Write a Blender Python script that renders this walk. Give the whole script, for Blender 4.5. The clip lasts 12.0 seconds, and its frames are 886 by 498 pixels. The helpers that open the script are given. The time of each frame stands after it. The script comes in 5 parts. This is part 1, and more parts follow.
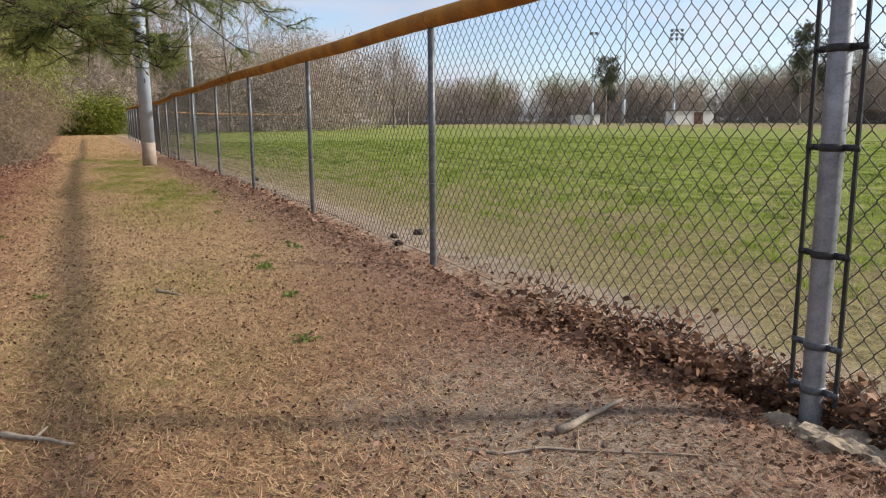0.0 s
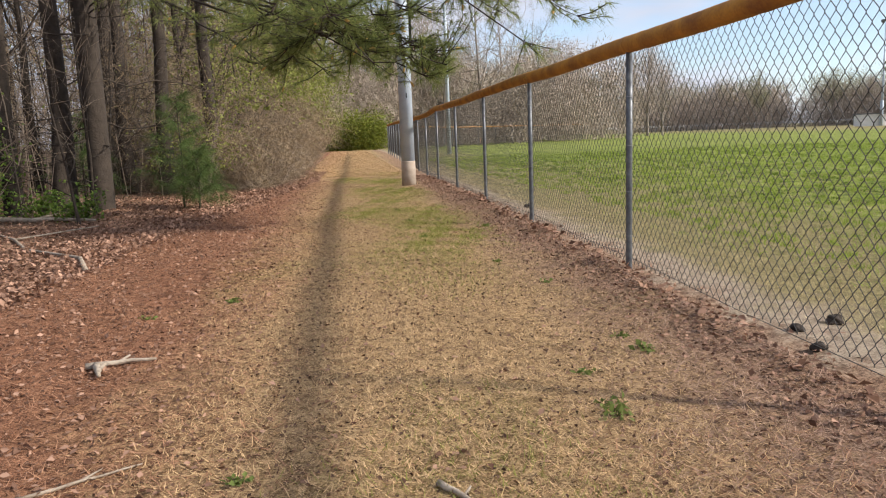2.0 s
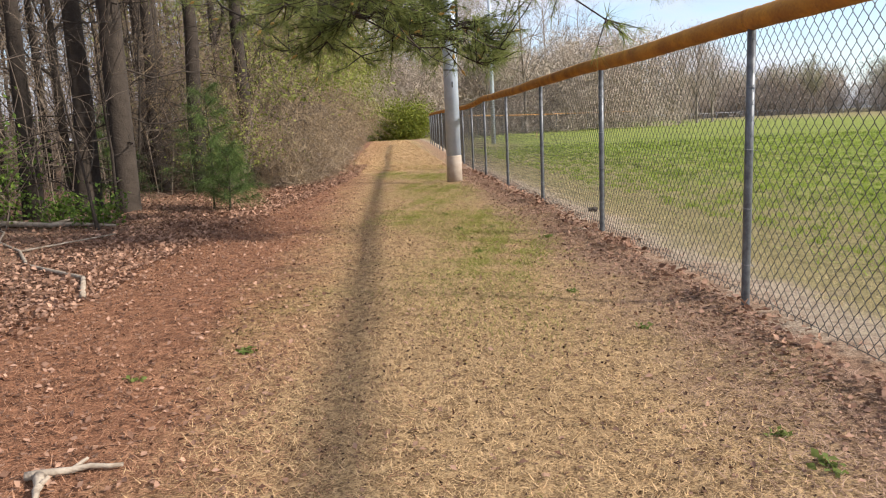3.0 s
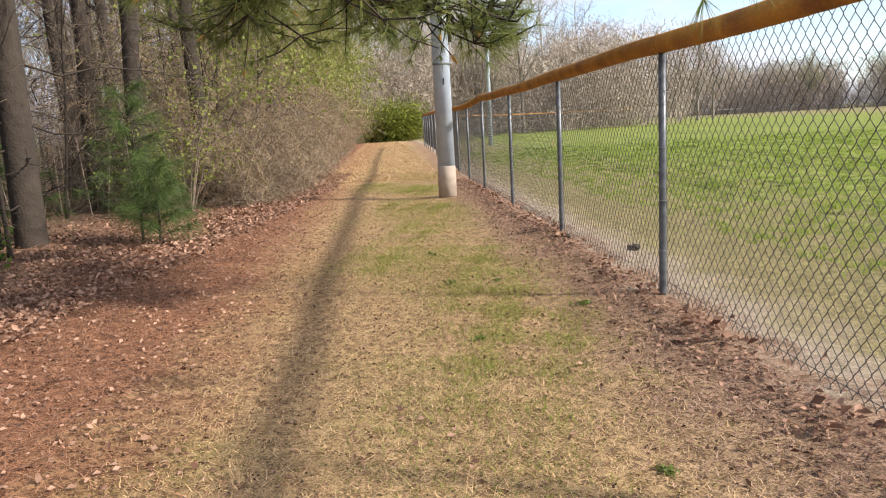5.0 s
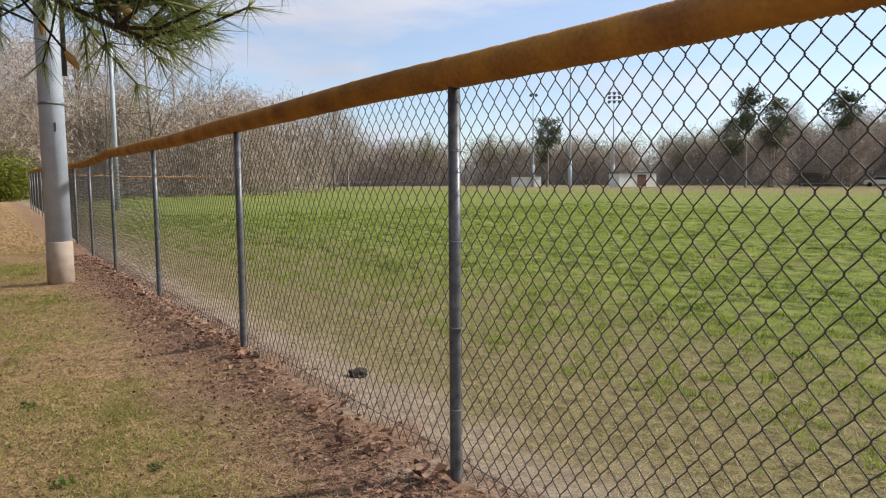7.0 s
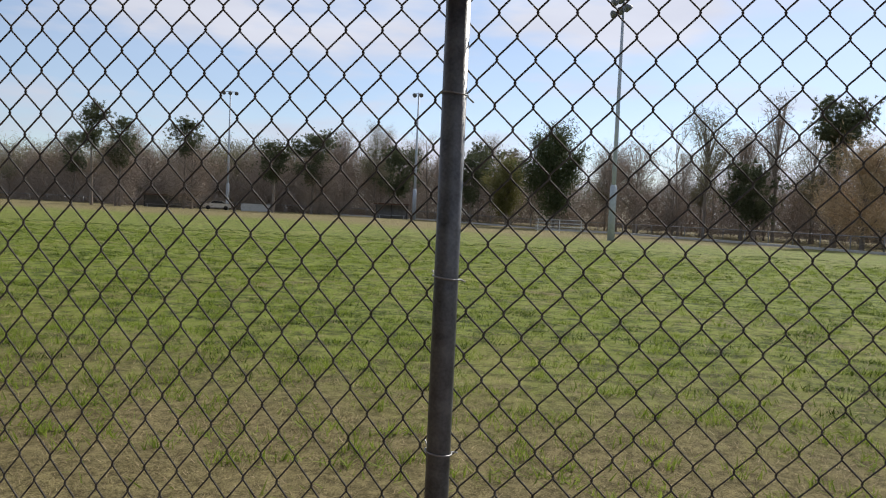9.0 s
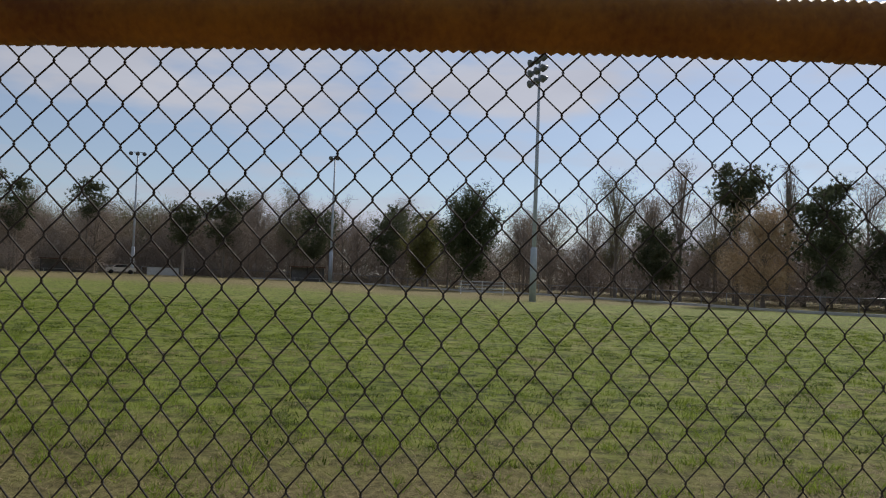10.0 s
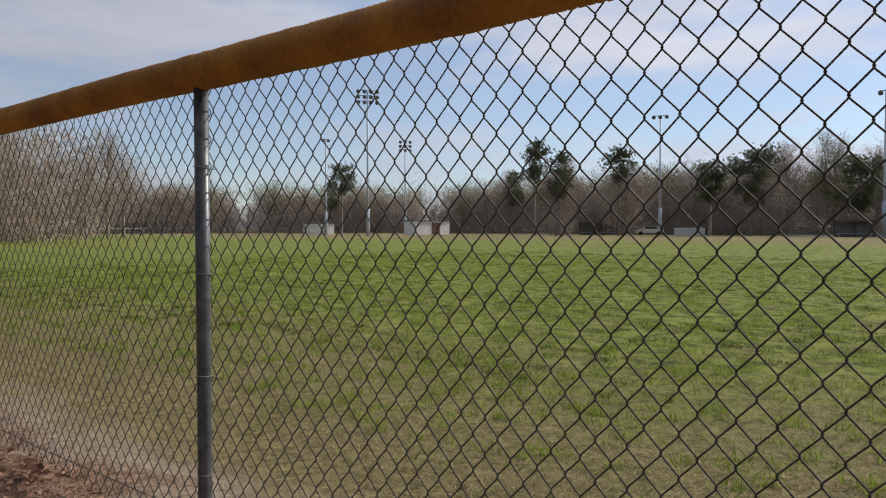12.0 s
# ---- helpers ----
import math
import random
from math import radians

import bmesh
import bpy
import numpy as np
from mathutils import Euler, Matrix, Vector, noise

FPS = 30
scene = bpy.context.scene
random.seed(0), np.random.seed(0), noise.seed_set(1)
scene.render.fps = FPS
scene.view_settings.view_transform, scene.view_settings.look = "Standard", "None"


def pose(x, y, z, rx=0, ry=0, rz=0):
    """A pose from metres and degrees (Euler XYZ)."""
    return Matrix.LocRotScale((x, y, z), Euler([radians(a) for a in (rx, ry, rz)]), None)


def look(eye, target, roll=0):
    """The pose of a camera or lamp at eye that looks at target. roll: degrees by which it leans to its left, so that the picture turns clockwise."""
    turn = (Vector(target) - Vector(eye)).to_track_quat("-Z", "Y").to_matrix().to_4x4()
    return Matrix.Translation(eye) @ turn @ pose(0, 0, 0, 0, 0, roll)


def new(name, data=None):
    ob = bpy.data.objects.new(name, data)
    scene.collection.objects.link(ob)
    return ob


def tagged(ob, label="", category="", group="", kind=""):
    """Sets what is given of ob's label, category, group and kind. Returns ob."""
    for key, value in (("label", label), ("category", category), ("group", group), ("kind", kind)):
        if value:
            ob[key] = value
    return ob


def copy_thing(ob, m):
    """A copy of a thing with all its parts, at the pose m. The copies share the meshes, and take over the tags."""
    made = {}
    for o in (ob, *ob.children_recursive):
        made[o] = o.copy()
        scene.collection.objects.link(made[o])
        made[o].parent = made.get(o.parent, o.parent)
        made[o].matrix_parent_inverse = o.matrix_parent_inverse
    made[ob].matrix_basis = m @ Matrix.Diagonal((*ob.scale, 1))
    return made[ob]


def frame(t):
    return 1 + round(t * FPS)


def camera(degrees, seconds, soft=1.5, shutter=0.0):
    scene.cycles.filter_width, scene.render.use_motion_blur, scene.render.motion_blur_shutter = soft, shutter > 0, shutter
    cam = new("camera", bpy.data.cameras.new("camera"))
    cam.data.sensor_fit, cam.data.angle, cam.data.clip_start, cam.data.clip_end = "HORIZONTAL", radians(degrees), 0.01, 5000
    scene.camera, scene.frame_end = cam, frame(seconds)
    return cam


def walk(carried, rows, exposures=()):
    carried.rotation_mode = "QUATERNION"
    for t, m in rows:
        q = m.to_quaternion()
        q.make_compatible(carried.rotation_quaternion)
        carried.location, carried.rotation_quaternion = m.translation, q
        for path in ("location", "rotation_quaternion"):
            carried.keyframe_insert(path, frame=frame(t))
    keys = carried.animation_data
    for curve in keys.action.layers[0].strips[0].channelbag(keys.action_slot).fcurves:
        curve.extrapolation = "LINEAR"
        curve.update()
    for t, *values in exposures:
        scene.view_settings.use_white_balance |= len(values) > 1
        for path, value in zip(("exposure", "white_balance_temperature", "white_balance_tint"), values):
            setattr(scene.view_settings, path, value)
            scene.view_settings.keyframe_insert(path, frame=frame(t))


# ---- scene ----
# ---- camera: seconds, x, y, z, heading from +y towards +x, pitch, picture turn ----
ROWS = [
    (0.0, -2.247, -1.846, 0.997, 25.95, -9.84, 0.46),
    (0.5, -2.151, -1.317, 1.023, 20.15, -9.00, 0.87),
    (1.0, -2.138, -0.679, 1.056, 15.17, -8.08, 1.49),
    (1.5, -2.102, -0.055, 1.051, 10.77, -8.36, 2.03),
    (2.0, -2.126, 0.613, 1.071, 7.13, -8.71, 2.15),
    (2.5, -2.130, 1.151, 1.123, 4.46, -9.10, 2.43),
    (2.7, -2.132, 1.400, 1.144, 3.84, -9.33, 2.49),
    (4.5, -1.883, 3.669, 1.222, 4.45, -9.75, 3.04),
    (5.0, -1.831, 4.286, 1.251, 4.12, -9.54, 3.11),
    (5.5, -1.833, 4.895, 1.242, 3.87, -8.96, 2.77),
    (6.0, -1.794, 5.515, 1.257, 5.72, -7.94, 2.60),
    (6.5, -1.768, 6.106, 1.265, 12.70, -6.03, 2.07),
    (7.0, -1.610, 6.594, 1.268, 32.10, -5.25, 0.43),
    (7.2, -1.574, 6.746, 1.282, 40.05, -5.22, 1.28),
    (8.8, -1.447, 8.609, 1.217, 78.00, -4.53, -1.55),
    (9.0, -1.441, 8.845, 1.158, 80.70, -2.82, -2.57),
    (9.5, -1.435, 9.443, 1.181, 86.38, 1.07, -1.74),
    (9.8, -1.481, 9.776, 1.190, 88.01, 2.24, -2.05),
    (10.0, -1.482, 10.012, 1.180, 87.55, 2.24, -2.1),
    (10.5, -1.463, 10.609, 1.167, 84.64, 1.79, -1.36),
    (10.8, -1.450, 10.991, 1.146, 79.60, 1.80, -0.93),
    (11.2, -1.435, 11.525, 1.132, 71.22, 0.82, -0.42),
    (11.5, -1.421, 11.966, 1.159, 63.99, -0.07, -0.14),
    (11.8, -1.396, 12.408, 1.143, 55.44, -1.13, -0.53),
    (12.0, -1.385, 12.702, 1.150, 49.55, -1.60, 0.10),
]
cam = camera(61.91, 12.0, soft=1.15)


def eye_row(t, x, y, z, head, pitch, turn):
    h, p = radians(head), radians(pitch)
    to = (x + math.sin(h) * math.cos(p), y + math.cos(h) * math.cos(p), z + math.sin(p))
    return t, look((x, y, z), to, -turn)


walk(cam, [eye_row(*r) for r in ROWS],
     exposures=[(0.0, 0.34), (1.5, 0.42), (2.6, 0.64), (5.5, 0.86), (6.4, 0.84), (7.2, 0.14), (8.8, -0.14), (9.1, -0.2), (9.5, -0.44), (10.0, -0.72), (10.5, -0.5), (11.0, -0.36), (12.0, -0.24)])

# ---- world and sun ----
SUN_EL, SUN_AZ = radians(33.2), math.atan2(-0.42, 1.0)
world = bpy.data.worlds.new("sky")
scene.world = world
world.use_nodes = True
wn, wl = world.node_tree.nodes, world.node_tree.links
wn.clear()
w_out = wn.new("ShaderNodeOutputWorld")
w_bg = wn.new("ShaderNodeBackground")
w_sky = wn.new("ShaderNodeTexSky")
w_sky.sky_type = "NISHITA"
w_sky.sun_disc = False
w_sky.sun_elevation = SUN_EL
w_sky.sun_rotation = math.pi / 2 - SUN_AZ
w_sky.air_density, w_sky.dust_density, w_sky.ozone_density = 1.0, 0.25, 2.6
w_co = wn.new("ShaderNodeTexCoord")
w_map = wn.new("ShaderNodeMapping")
w_map.inputs["Scale"].default_value = (1.0, 1.0, 4.2)
w_noise = wn.new("ShaderNodeTexNoise")
w_noise.inputs["Scale"].default_value = 2.6
w_noise.inputs["Detail"].default_value = 7
w_noise.inputs["Roughness"].default_value = 0.55
w_ramp = wn.new("ShaderNodeValToRGB")
w_ramp.color_ramp.elements[0].color = (0.34, 0.34, 0.34, 1)
w_ramp.color_ramp.elements[0].position = 0.43
w_ramp.color_ramp.elements[1].position = 0.58
w_shade = wn.new("ShaderNodeTexNoise")
w_shade.inputs["Scale"].default_value = 4.2
w_shade.inputs["Detail"].default_value = 5
w_cloud = wn.new("ShaderNodeMix")
w_cloud.data_type = "RGBA"
w_cloud.inputs["A"].default_value = (3.5, 3.7, 4.5, 1)
w_cloud.inputs["B"].default_value = (5.3, 5.5, 6.2, 1)
w_mix = wn.new("ShaderNodeMix")
w_mix.data_type = "RGBA"
w_bg.inputs["Strength"].default_value = 0.15
wl.new(w_co.outputs["Generated"], w_map.inputs["Vector"])
wl.new(w_map.outputs["Vector"], w_noise.inputs["Vector"])
wl.new(w_map.outputs["Vector"], w_shade.inputs["Vector"])
w_dot = wn.new("ShaderNodeVectorMath")
w_dot.operation = "DOT_PRODUCT"
w_dot.inputs[1].default_value = (math.cos(SUN_EL) * math.cos(SUN_AZ), math.cos(SUN_EL) * math.sin(SUN_AZ), math.sin(SUN_EL))
w_glow = wn.new("ShaderNodeMapRange")
w_glow.inputs["From Min"].default_value, w_glow.inputs["From Max"].default_value = 0.1, 0.95
w_glow.inputs["To Min"].default_value, w_glow.inputs["To Max"].default_value = 0.80, 1.3
w_bright = wn.new("ShaderNodeVectorMath")
w_bright.operation = "SCALE"
wl.new(w_co.outputs["Generated"], w_dot.inputs[0])
wl.new(w_dot.outputs["Value"], w_glow.inputs["Value"])
wl.new(w_glow.outputs["Result"], w_bright.inputs["Scale"])
wl.new(w_cloud.outputs["Result"], w_bright.inputs[0])
wl.new(w_noise.outputs["Fac"], w_ramp.inputs["Fac"])
wl.new(w_shade.outputs["Fac"], w_cloud.inputs["Factor"])
wl.new(w_ramp.outputs["Color"], w_mix.inputs["Factor"])
w_tint = wn.new("ShaderNodeVectorMath")
w_tint.operation = "MULTIPLY"
w_tint.inputs[1].default_value = (0.83, 0.87, 0.935)
wl.new(w_sky.outputs["Color"], w_tint.inputs[0])
wl.new(w_tint.outputs["Vector"], w_mix.inputs["A"])
wl.new(w_bright.outputs["Vector"], w_mix.inputs["B"])
wl.new(w_mix.outputs["Result"], w_bg.inputs["Color"])
wl.new(w_bg.outputs["Background"], w_out.inputs["Surface"])

sun = new("sun", bpy.data.lights.new("sun", "SUN"))
sun.data.energy = 5.0
sun.data.angle = radians(3.4)
sun.data.color = (1.0, 0.945, 0.87)
sun_from = Vector((math.cos(SUN_EL) * math.cos(SUN_AZ), math.cos(SUN_EL) * math.sin(SUN_AZ), math.sin(SUN_EL)))
sun.matrix_world = look(sun_from * 100, (0, 0, 0))


# ---- materials ----
def material(name, a, b, scale=8.0, rough=0.8, metal=0.0, bump=0.2, fine=60.0, island=0.0, obj_random=0.0, spec=0.3):
    """Two-scale mottled surface: a and b are its two base colours."""
    m = bpy.data.materials.new(name)
    m.use_nodes = True
    n, l = m.node_tree.nodes, m.node_tree.links
    p = n["Principled BSDF"]
    p.inputs["Roughness"].default_value = rough
    p.inputs["Metallic"].default_value = metal
    p.inputs["Specular IOR Level"].default_value = spec
    co = n.new("ShaderNodeTexCoord")
    big = n.new("ShaderNodeTexNoise")
    big.inputs["Scale"].default_value = scale
    big.inputs["Detail"].default_value = 4
    small = n.new("ShaderNodeTexNoise")
    small.inputs["Scale"].default_value = fine
    small.inputs["Detail"].default_value = 3
    l.new(co.outputs["Object"], big.inputs["Vector"])
    l.new(co.outputs["Object"], small.inputs["Vector"])
    add = n.new("ShaderNodeMath")
    add.operation = "MULTIPLY_ADD"
    l.new(small.outputs["Fac"], add.inputs[0])
    add.inputs[1].default_value = 0.5
    l.new(big.outputs["Fac"], add.inputs[2])
    ramp = n.new("ShaderNodeMapRange")
    ramp.inputs["From Min"].default_value = 0.5
    ramp.inputs["From Max"].default_value = 1.0
    l.new(add.outputs[0], ramp.inputs["Value"])
    fac = ramp.outputs["Result"]
    if island or obj_random:
        src = n.new("ShaderNodeNewGeometry").outputs["Random Per Island"] if island else n.new("ShaderNodeObjectInfo").outputs["Random"]
        mixv = n.new("ShaderNodeMix")
        mixv.inputs["Factor"].default_value = island or obj_random
        l.new(fac, mixv.inputs["A"])
        l.new(src, mixv.inputs["B"])
        fac = mixv.outputs["Result"]
    mix = n.new("ShaderNodeMix")
    mix.data_type = "RGBA"
    mix.inputs["A"].default_value = (*a, 1)
    mix.inputs["B"].default_value = (*b, 1)
    l.new(fac, mix.inputs["Factor"])
    l.new(mix.outputs["Result"], p.inputs["Base Color"])
    if bump:
        bp = n.new("ShaderNodeBump")
        bp.inputs["Strength"].default_value = bump
        bp.inputs["Distance"].default_value = 0.02
        l.new(add.outputs[0], bp.inputs["Height"])
        l.new(bp.outputs["Normal"], p.inputs["Normal"])
    return m


def leafy(name, a, b, through_light=0.35, island=0.8, rough=0.6):
    """Thin leaves or needles: colour varies from blade to blade, some light passes through."""
    m = material(name, a, b, 3.0, rough, 0, 0, 40, island, spec=0.1)
    n, l = m.node_tree.nodes, m.node_tree.links
    p, out = n["Principled BSDF"], n["Material Output"]
    tr = n.new("ShaderNodeBsdfTranslucent")
    l.new(p.inputs["Base Color"].links[0].from_socket, tr.inputs["Color"])
    mx = n.new("ShaderNodeMixShader")
    mx.inputs[0].default_value = through_light
    l.new(p.outputs[0], mx.inputs[1])
    l.new(tr.outputs[0], mx.inputs[2])
    l.new(mx.outputs[0], out.inputs["Surface"])
    return m


M_GALV = material("galvanised_steel", (0.052, 0.054, 0.058), (0.155, 0.16, 0.165), 22, 0.42, 0.25, 0.08, 160, spec=0.5)
M_GALV_PALE = material("pale_galvanised_steel", (0.15, 0.155, 0.165), (0.34, 0.345, 0.355), 14, 0.45, 0.25, 0.08, 120, spec=0.5)
M_WIRE = material("weathered_wire", (0.050, 0.046, 0.042), (0.125, 0.115, 0.105), 30, 0.8, 0.0, 0, 120, spec=0.15)
M_TIE = material("bright_tie_wire", (0.20, 0.20, 0.20), (0.36, 0.36, 0.36), 30, 0.45, 0.5, 0, 120)
M_BAR = material("dark_steel", (0.03, 0.03, 0.032), (0.07, 0.068, 0.065), 20, 0.6, 0.4, 0.05, 120)
M_CAP = material("yellow_plastic", (0.25, 0.103, 0.032), (0.55, 0.262, 0.042), 4.5, 0.6, 0, 0.15, 55)
M_CONC = material("rough_concrete", (0.19, 0.145, 0.10), (0.38, 0.31, 0.225), 9, 0.9, 0, 0.6, 70)
M_KERB = material("pale_kerb", (0.42, 0.41, 0.39), (0.60, 0.59, 0.56), 2, 0.85, 0, 0.2, 30)
M_POLE = material("painted_steel_pole", (0.36, 0.41, 0.48), (0.50, 0.55, 0.615), 5, 0.55, 0.15, 0.06, 60)
M_POLEBASE = material("bare_concrete_sleeve", (0.32, 0.25, 0.19), (0.44, 0.36, 0.285), 8, 0.85, 0, 0.2, 80)
M_LAMP = material("grey_lamp_housing", (0.10, 0.11, 0.12), (0.2, 0.21, 0.22), 8, 0.5, 0.4, 0, 40)
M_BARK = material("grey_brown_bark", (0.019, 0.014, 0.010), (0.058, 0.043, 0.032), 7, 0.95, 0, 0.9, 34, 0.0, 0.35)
# far bark is lightened: the haze of distance is put into its colour
M_BARK_FAR = material("hazed_grey_bark_far", (0.16, 0.135, 0.11), (0.34, 0.29, 0.245), 4, 0.95, 0, 0, 30, 0.0, 0.4)
M_TWIG = material("bare_twigs", (0.09, 0.068, 0.051), (0.27, 0.205, 0.15), 2, 0.95, 0, 0, 20, 0.6)
# far and warm twigs: haze and brightness against backlight raised into the colours
M_TWIG_FAR = material("hazed_twigs_far", (0.27, 0.22, 0.18), (0.50, 0.415, 0.345), 0.4, 0.95, 0, 0, 8, 0.5)
M_TWIG_WARM = material("hazed_warm_twigs", (0.24, 0.182, 0.142), (0.46, 0.36, 0.275), 0.4, 0.95, 0, 0, 8, 0.5)
M_TWIG_GREEN = material("budding_twigs", (0.17, 0.16, 0.085), (0.32, 0.30, 0.18), 0.4, 0.95, 0, 0, 8, 0.5)
# paler twig copy for distant woods, with haze mixed into the colour
M_TWIG_HAZED = material("hazed_bare_twigs", (0.28, 0.225, 0.175), (0.47, 0.385, 0.30), 0.4, 0.95, 0, 0, 8, 0.5)
M_VINE = material("dry_vines", (0.155, 0.108, 0.062), (0.36, 0.262, 0.152), 2, 0.9, 0, 0, 20, 0.7)
M_NEEDLE = leafy("pine_needles", (0.075, 0.105, 0.032), (0.32, 0.345, 0.11), 0.5)
M_NEEDLE_FAR = leafy("pine_needles_far", (0.055, 0.07, 0.04), (0.19, 0.21, 0.12), 0.35, 0.6)
M_SAPLING = leafy("young_pine_needles", (0.04, 0.07, 0.022), (0.15, 0.20, 0.06), 0.35)
M_SHRUB = leafy("shrub_leaves", (0.05, 0.10, 0.022), (0.20, 0.27, 0.05), 0.35)
M_YELLOWLEAF = leafy("young_green_leaves", (0.13, 0.15, 0.03), (0.29, 0.30, 0.08), 0.45)
M_CEDAR = leafy("hedge_leaves", (0.07, 0.10, 0.015), (0.28, 0.29, 0.05), 0.3)
M_DEADLEAF = leafy("dead_leaves", (0.085, 0.04, 0.024), (0.44, 0.265, 0.18), 0.15, 0.9, 0.7)
# darker copy of dead_leaves: shade of the hollow by the post is in its colour
M_SHADELEAF = leafy("shaded_dead_leaves", (0.07, 0.034, 0.021), (0.35, 0.20, 0.122), 0.12, 0.9, 0.6)
M_STRAW = leafy("dry_grass", (0.10, 0.052, 0.024), (0.84, 0.58, 0.31), 0.25, 0.85)
M_FIELDSTRAW = leafy("dead_field_grass", (0.12, 0.085, 0.038), (0.62, 0.49, 0.27), 0.2, 0.85)
# needle colour lowered to carry some of the trees' shade
M_REDNEEDLE = leafy("fallen_needles", (0.065, 0.026, 0.014), (0.60, 0.325, 0.19), 0.2, 0.85)
M_BROWNNEEDLE = leafy("brown_needles", (0.09, 0.045, 0.028), (0.60, 0.40, 0.28), 0.2, 0.85)
M_CRUMB = leafy("leaf_crumbs", (0.035, 0.02, 0.014), (0.18, 0.10, 0.065), 0.1, 0.8)
M_GRASS = leafy("field_grass", (0.105, 0.155, 0.018), (0.325, 0.405, 0.066), 0.5, 0.85)
M_PATHGRASS = leafy("thin_path_grass", (0.135, 0.148, 0.028), (0.35, 0.36, 0.088), 0.4, 0.85)
# darker copy of field_grass: shadows of the tufts put into the blade colour
M_TUFTSHADE = leafy("shade_dark_grass", (0.030, 0.050, 0.006), (0.13, 0.185, 0.025), 0.4, 0.85)
M_WEED = leafy("green_weeds", (0.095, 0.125, 0.03), (0.22, 0.26, 0.075), 0.4, 0.7)
M_STICK = material("dead_wood", (0.14, 0.10, 0.07), (0.40, 0.33, 0.25), 12, 0.9, 0, 0.4, 80)
M_BUD = material("pine_candles", (0.40, 0.20, 0.05), (0.62, 0.40, 0.12), 30, 0.8, 0, 0, 90)
M_WHITE = material("white_painted_wall", (0.62, 0.60, 0.55), (0.78, 0.76, 0.72), 2, 0.8, 0, 0, 20)
M_BROWN = material("brown_door", (0.10, 0.05, 0.03), (0.16, 0.09, 0.06), 4, 0.7, 0, 0, 20)
M_ROOF = material("grey_roof", (0.12, 0.12, 0.12), (0.22, 0.21, 0.2), 3, 0.8, 0, 0, 20)
M_ALU = material("aluminium", (0.45, 0.46, 0.47), (0.62, 0.63, 0.64), 6, 0.45, 0.6, 0, 30)
M_TAG = material("black_tag", (0.015, 0.015, 0.015), (0.04, 0.04, 0.04), 20, 0.5, 0, 0, 30)


# ---- mesh helpers ----
class Build:
    """Collects vertices and faces of one mesh."""

    def __init__(self):
        self.v, self.f = [], []

    def tube(self, pts, radii, sides=5, caps=False):
        pts = [Vector(p) for p in pts]
        base, rings = len(self.v), []
        for i, p in enumerate(pts):
            d = (pts[min(i + 1, len(pts) - 1)] - pts[max(i - 1, 0)])
            d = d.normalized() if d.length > 1e-9 else Vector((0, 0, 1))
            s = d.orthogonal().normalized() if abs(d.z) > 0.98 or i == 0 else side
            s = (s - d * s.dot(d))
            s = s.normalized() if s.length > 1e-6 else d.orthogonal().normalized()
            side, u = s, d.cross(s)
            r = radii[i] if isinstance(radii, (list, tuple)) else radii
            for k in range(sides):
                a = 2 * math.pi * k / sides
                self.v.append(p + (s * math.cos(a) + u * math.sin(a)) * r)
        for i in range(len(pts) - 1):
            for k in range(sides):
                a, b = base + i * sides + k, base + i * sides + (k + 1) % sides
                self.f.append((a, b, b + sides, a + sides))
        if caps:
            self.f.append(tuple(base + k for k in reversed(range(sides))))
            e = base + (len(pts) - 1) * sides
            self.f.append(tuple(e + k for k in range(sides)))
        return self

    def box(self, lo, hi):
        b = len(self.v)
        for z in (lo[2], hi[2]):
            self.v += [(lo[0], lo[1], z), (hi[0], lo[1], z), (hi[0], hi[1], z), (lo[0], hi[1], z)]
        for q in ((3, 2, 1, 0), (4, 5, 6, 7), (0, 1, 5, 4), (1, 2, 6, 5), (2, 3, 7, 6), (3, 0, 4, 7)):
            self.f.append(tuple(b + k for k in q))
        return self

    def poly(self, *pts):
        b = len(self.v)
        self.v += [tuple(p) for p in pts]
        self.f.append(tuple(range(b, b + len(pts))))
        return self

    def mesh(self, name, mat, smooth=True):
        me = bpy.data.meshes.new(name)
        me.from_pydata([tuple(v) for v in self.v], [], self.f)
        if smooth:
            me.shade_smooth()
        me.materials.append(mat)
        return me


def part(name, build, mat, parent, label="", smooth=True):
    me = build if isinstance(build, bpy.types.Mesh) else build.mesh(name, mat, smooth)
    ob = new(name, me)
    ob.parent = parent
    if label:
        ob["label"] = label
    return ob


def thing(name, label, category, at=None, group="", kind=""):
    ob = new(name)
    ob.empty_display_size = 0.2
    if at is not None:
        ob.matrix_basis = at if isinstance(at, Matrix) else Matrix.Translation(at)
    return tagged(ob, label, category, group, kind)


def arrays_mesh(name, verts, faces, mat):
    """A mesh from numpy arrays of vertices (n, 3) and faces (m, k)."""
    me = bpy.data.meshes.new(name)
    n, k = faces.shape
    me.vertices.add(len(verts))
    me.vertices.foreach_set("co", verts.astype(np.float32).ravel())
    me.loops.add(n * k)
    me.loops.foreach_set("vertex_index", faces.astype(np.int32).ravel())
    me.polygons.add(n)
    me.polygons.foreach_set("loop_start", np.arange(0, n * k, k, dtype=np.int32))
    me.polygons.foreach_set("loop_total", np.full(n, k, dtype=np.int32))
    me.update()
    me.validate()
    me.materials.append(mat)
    return me


def smooth01(e0, e1, x):
    t = np.clip((x - e0) / (e1 - e0), 0, 1)
    return t * t * (3 - 2 * t)


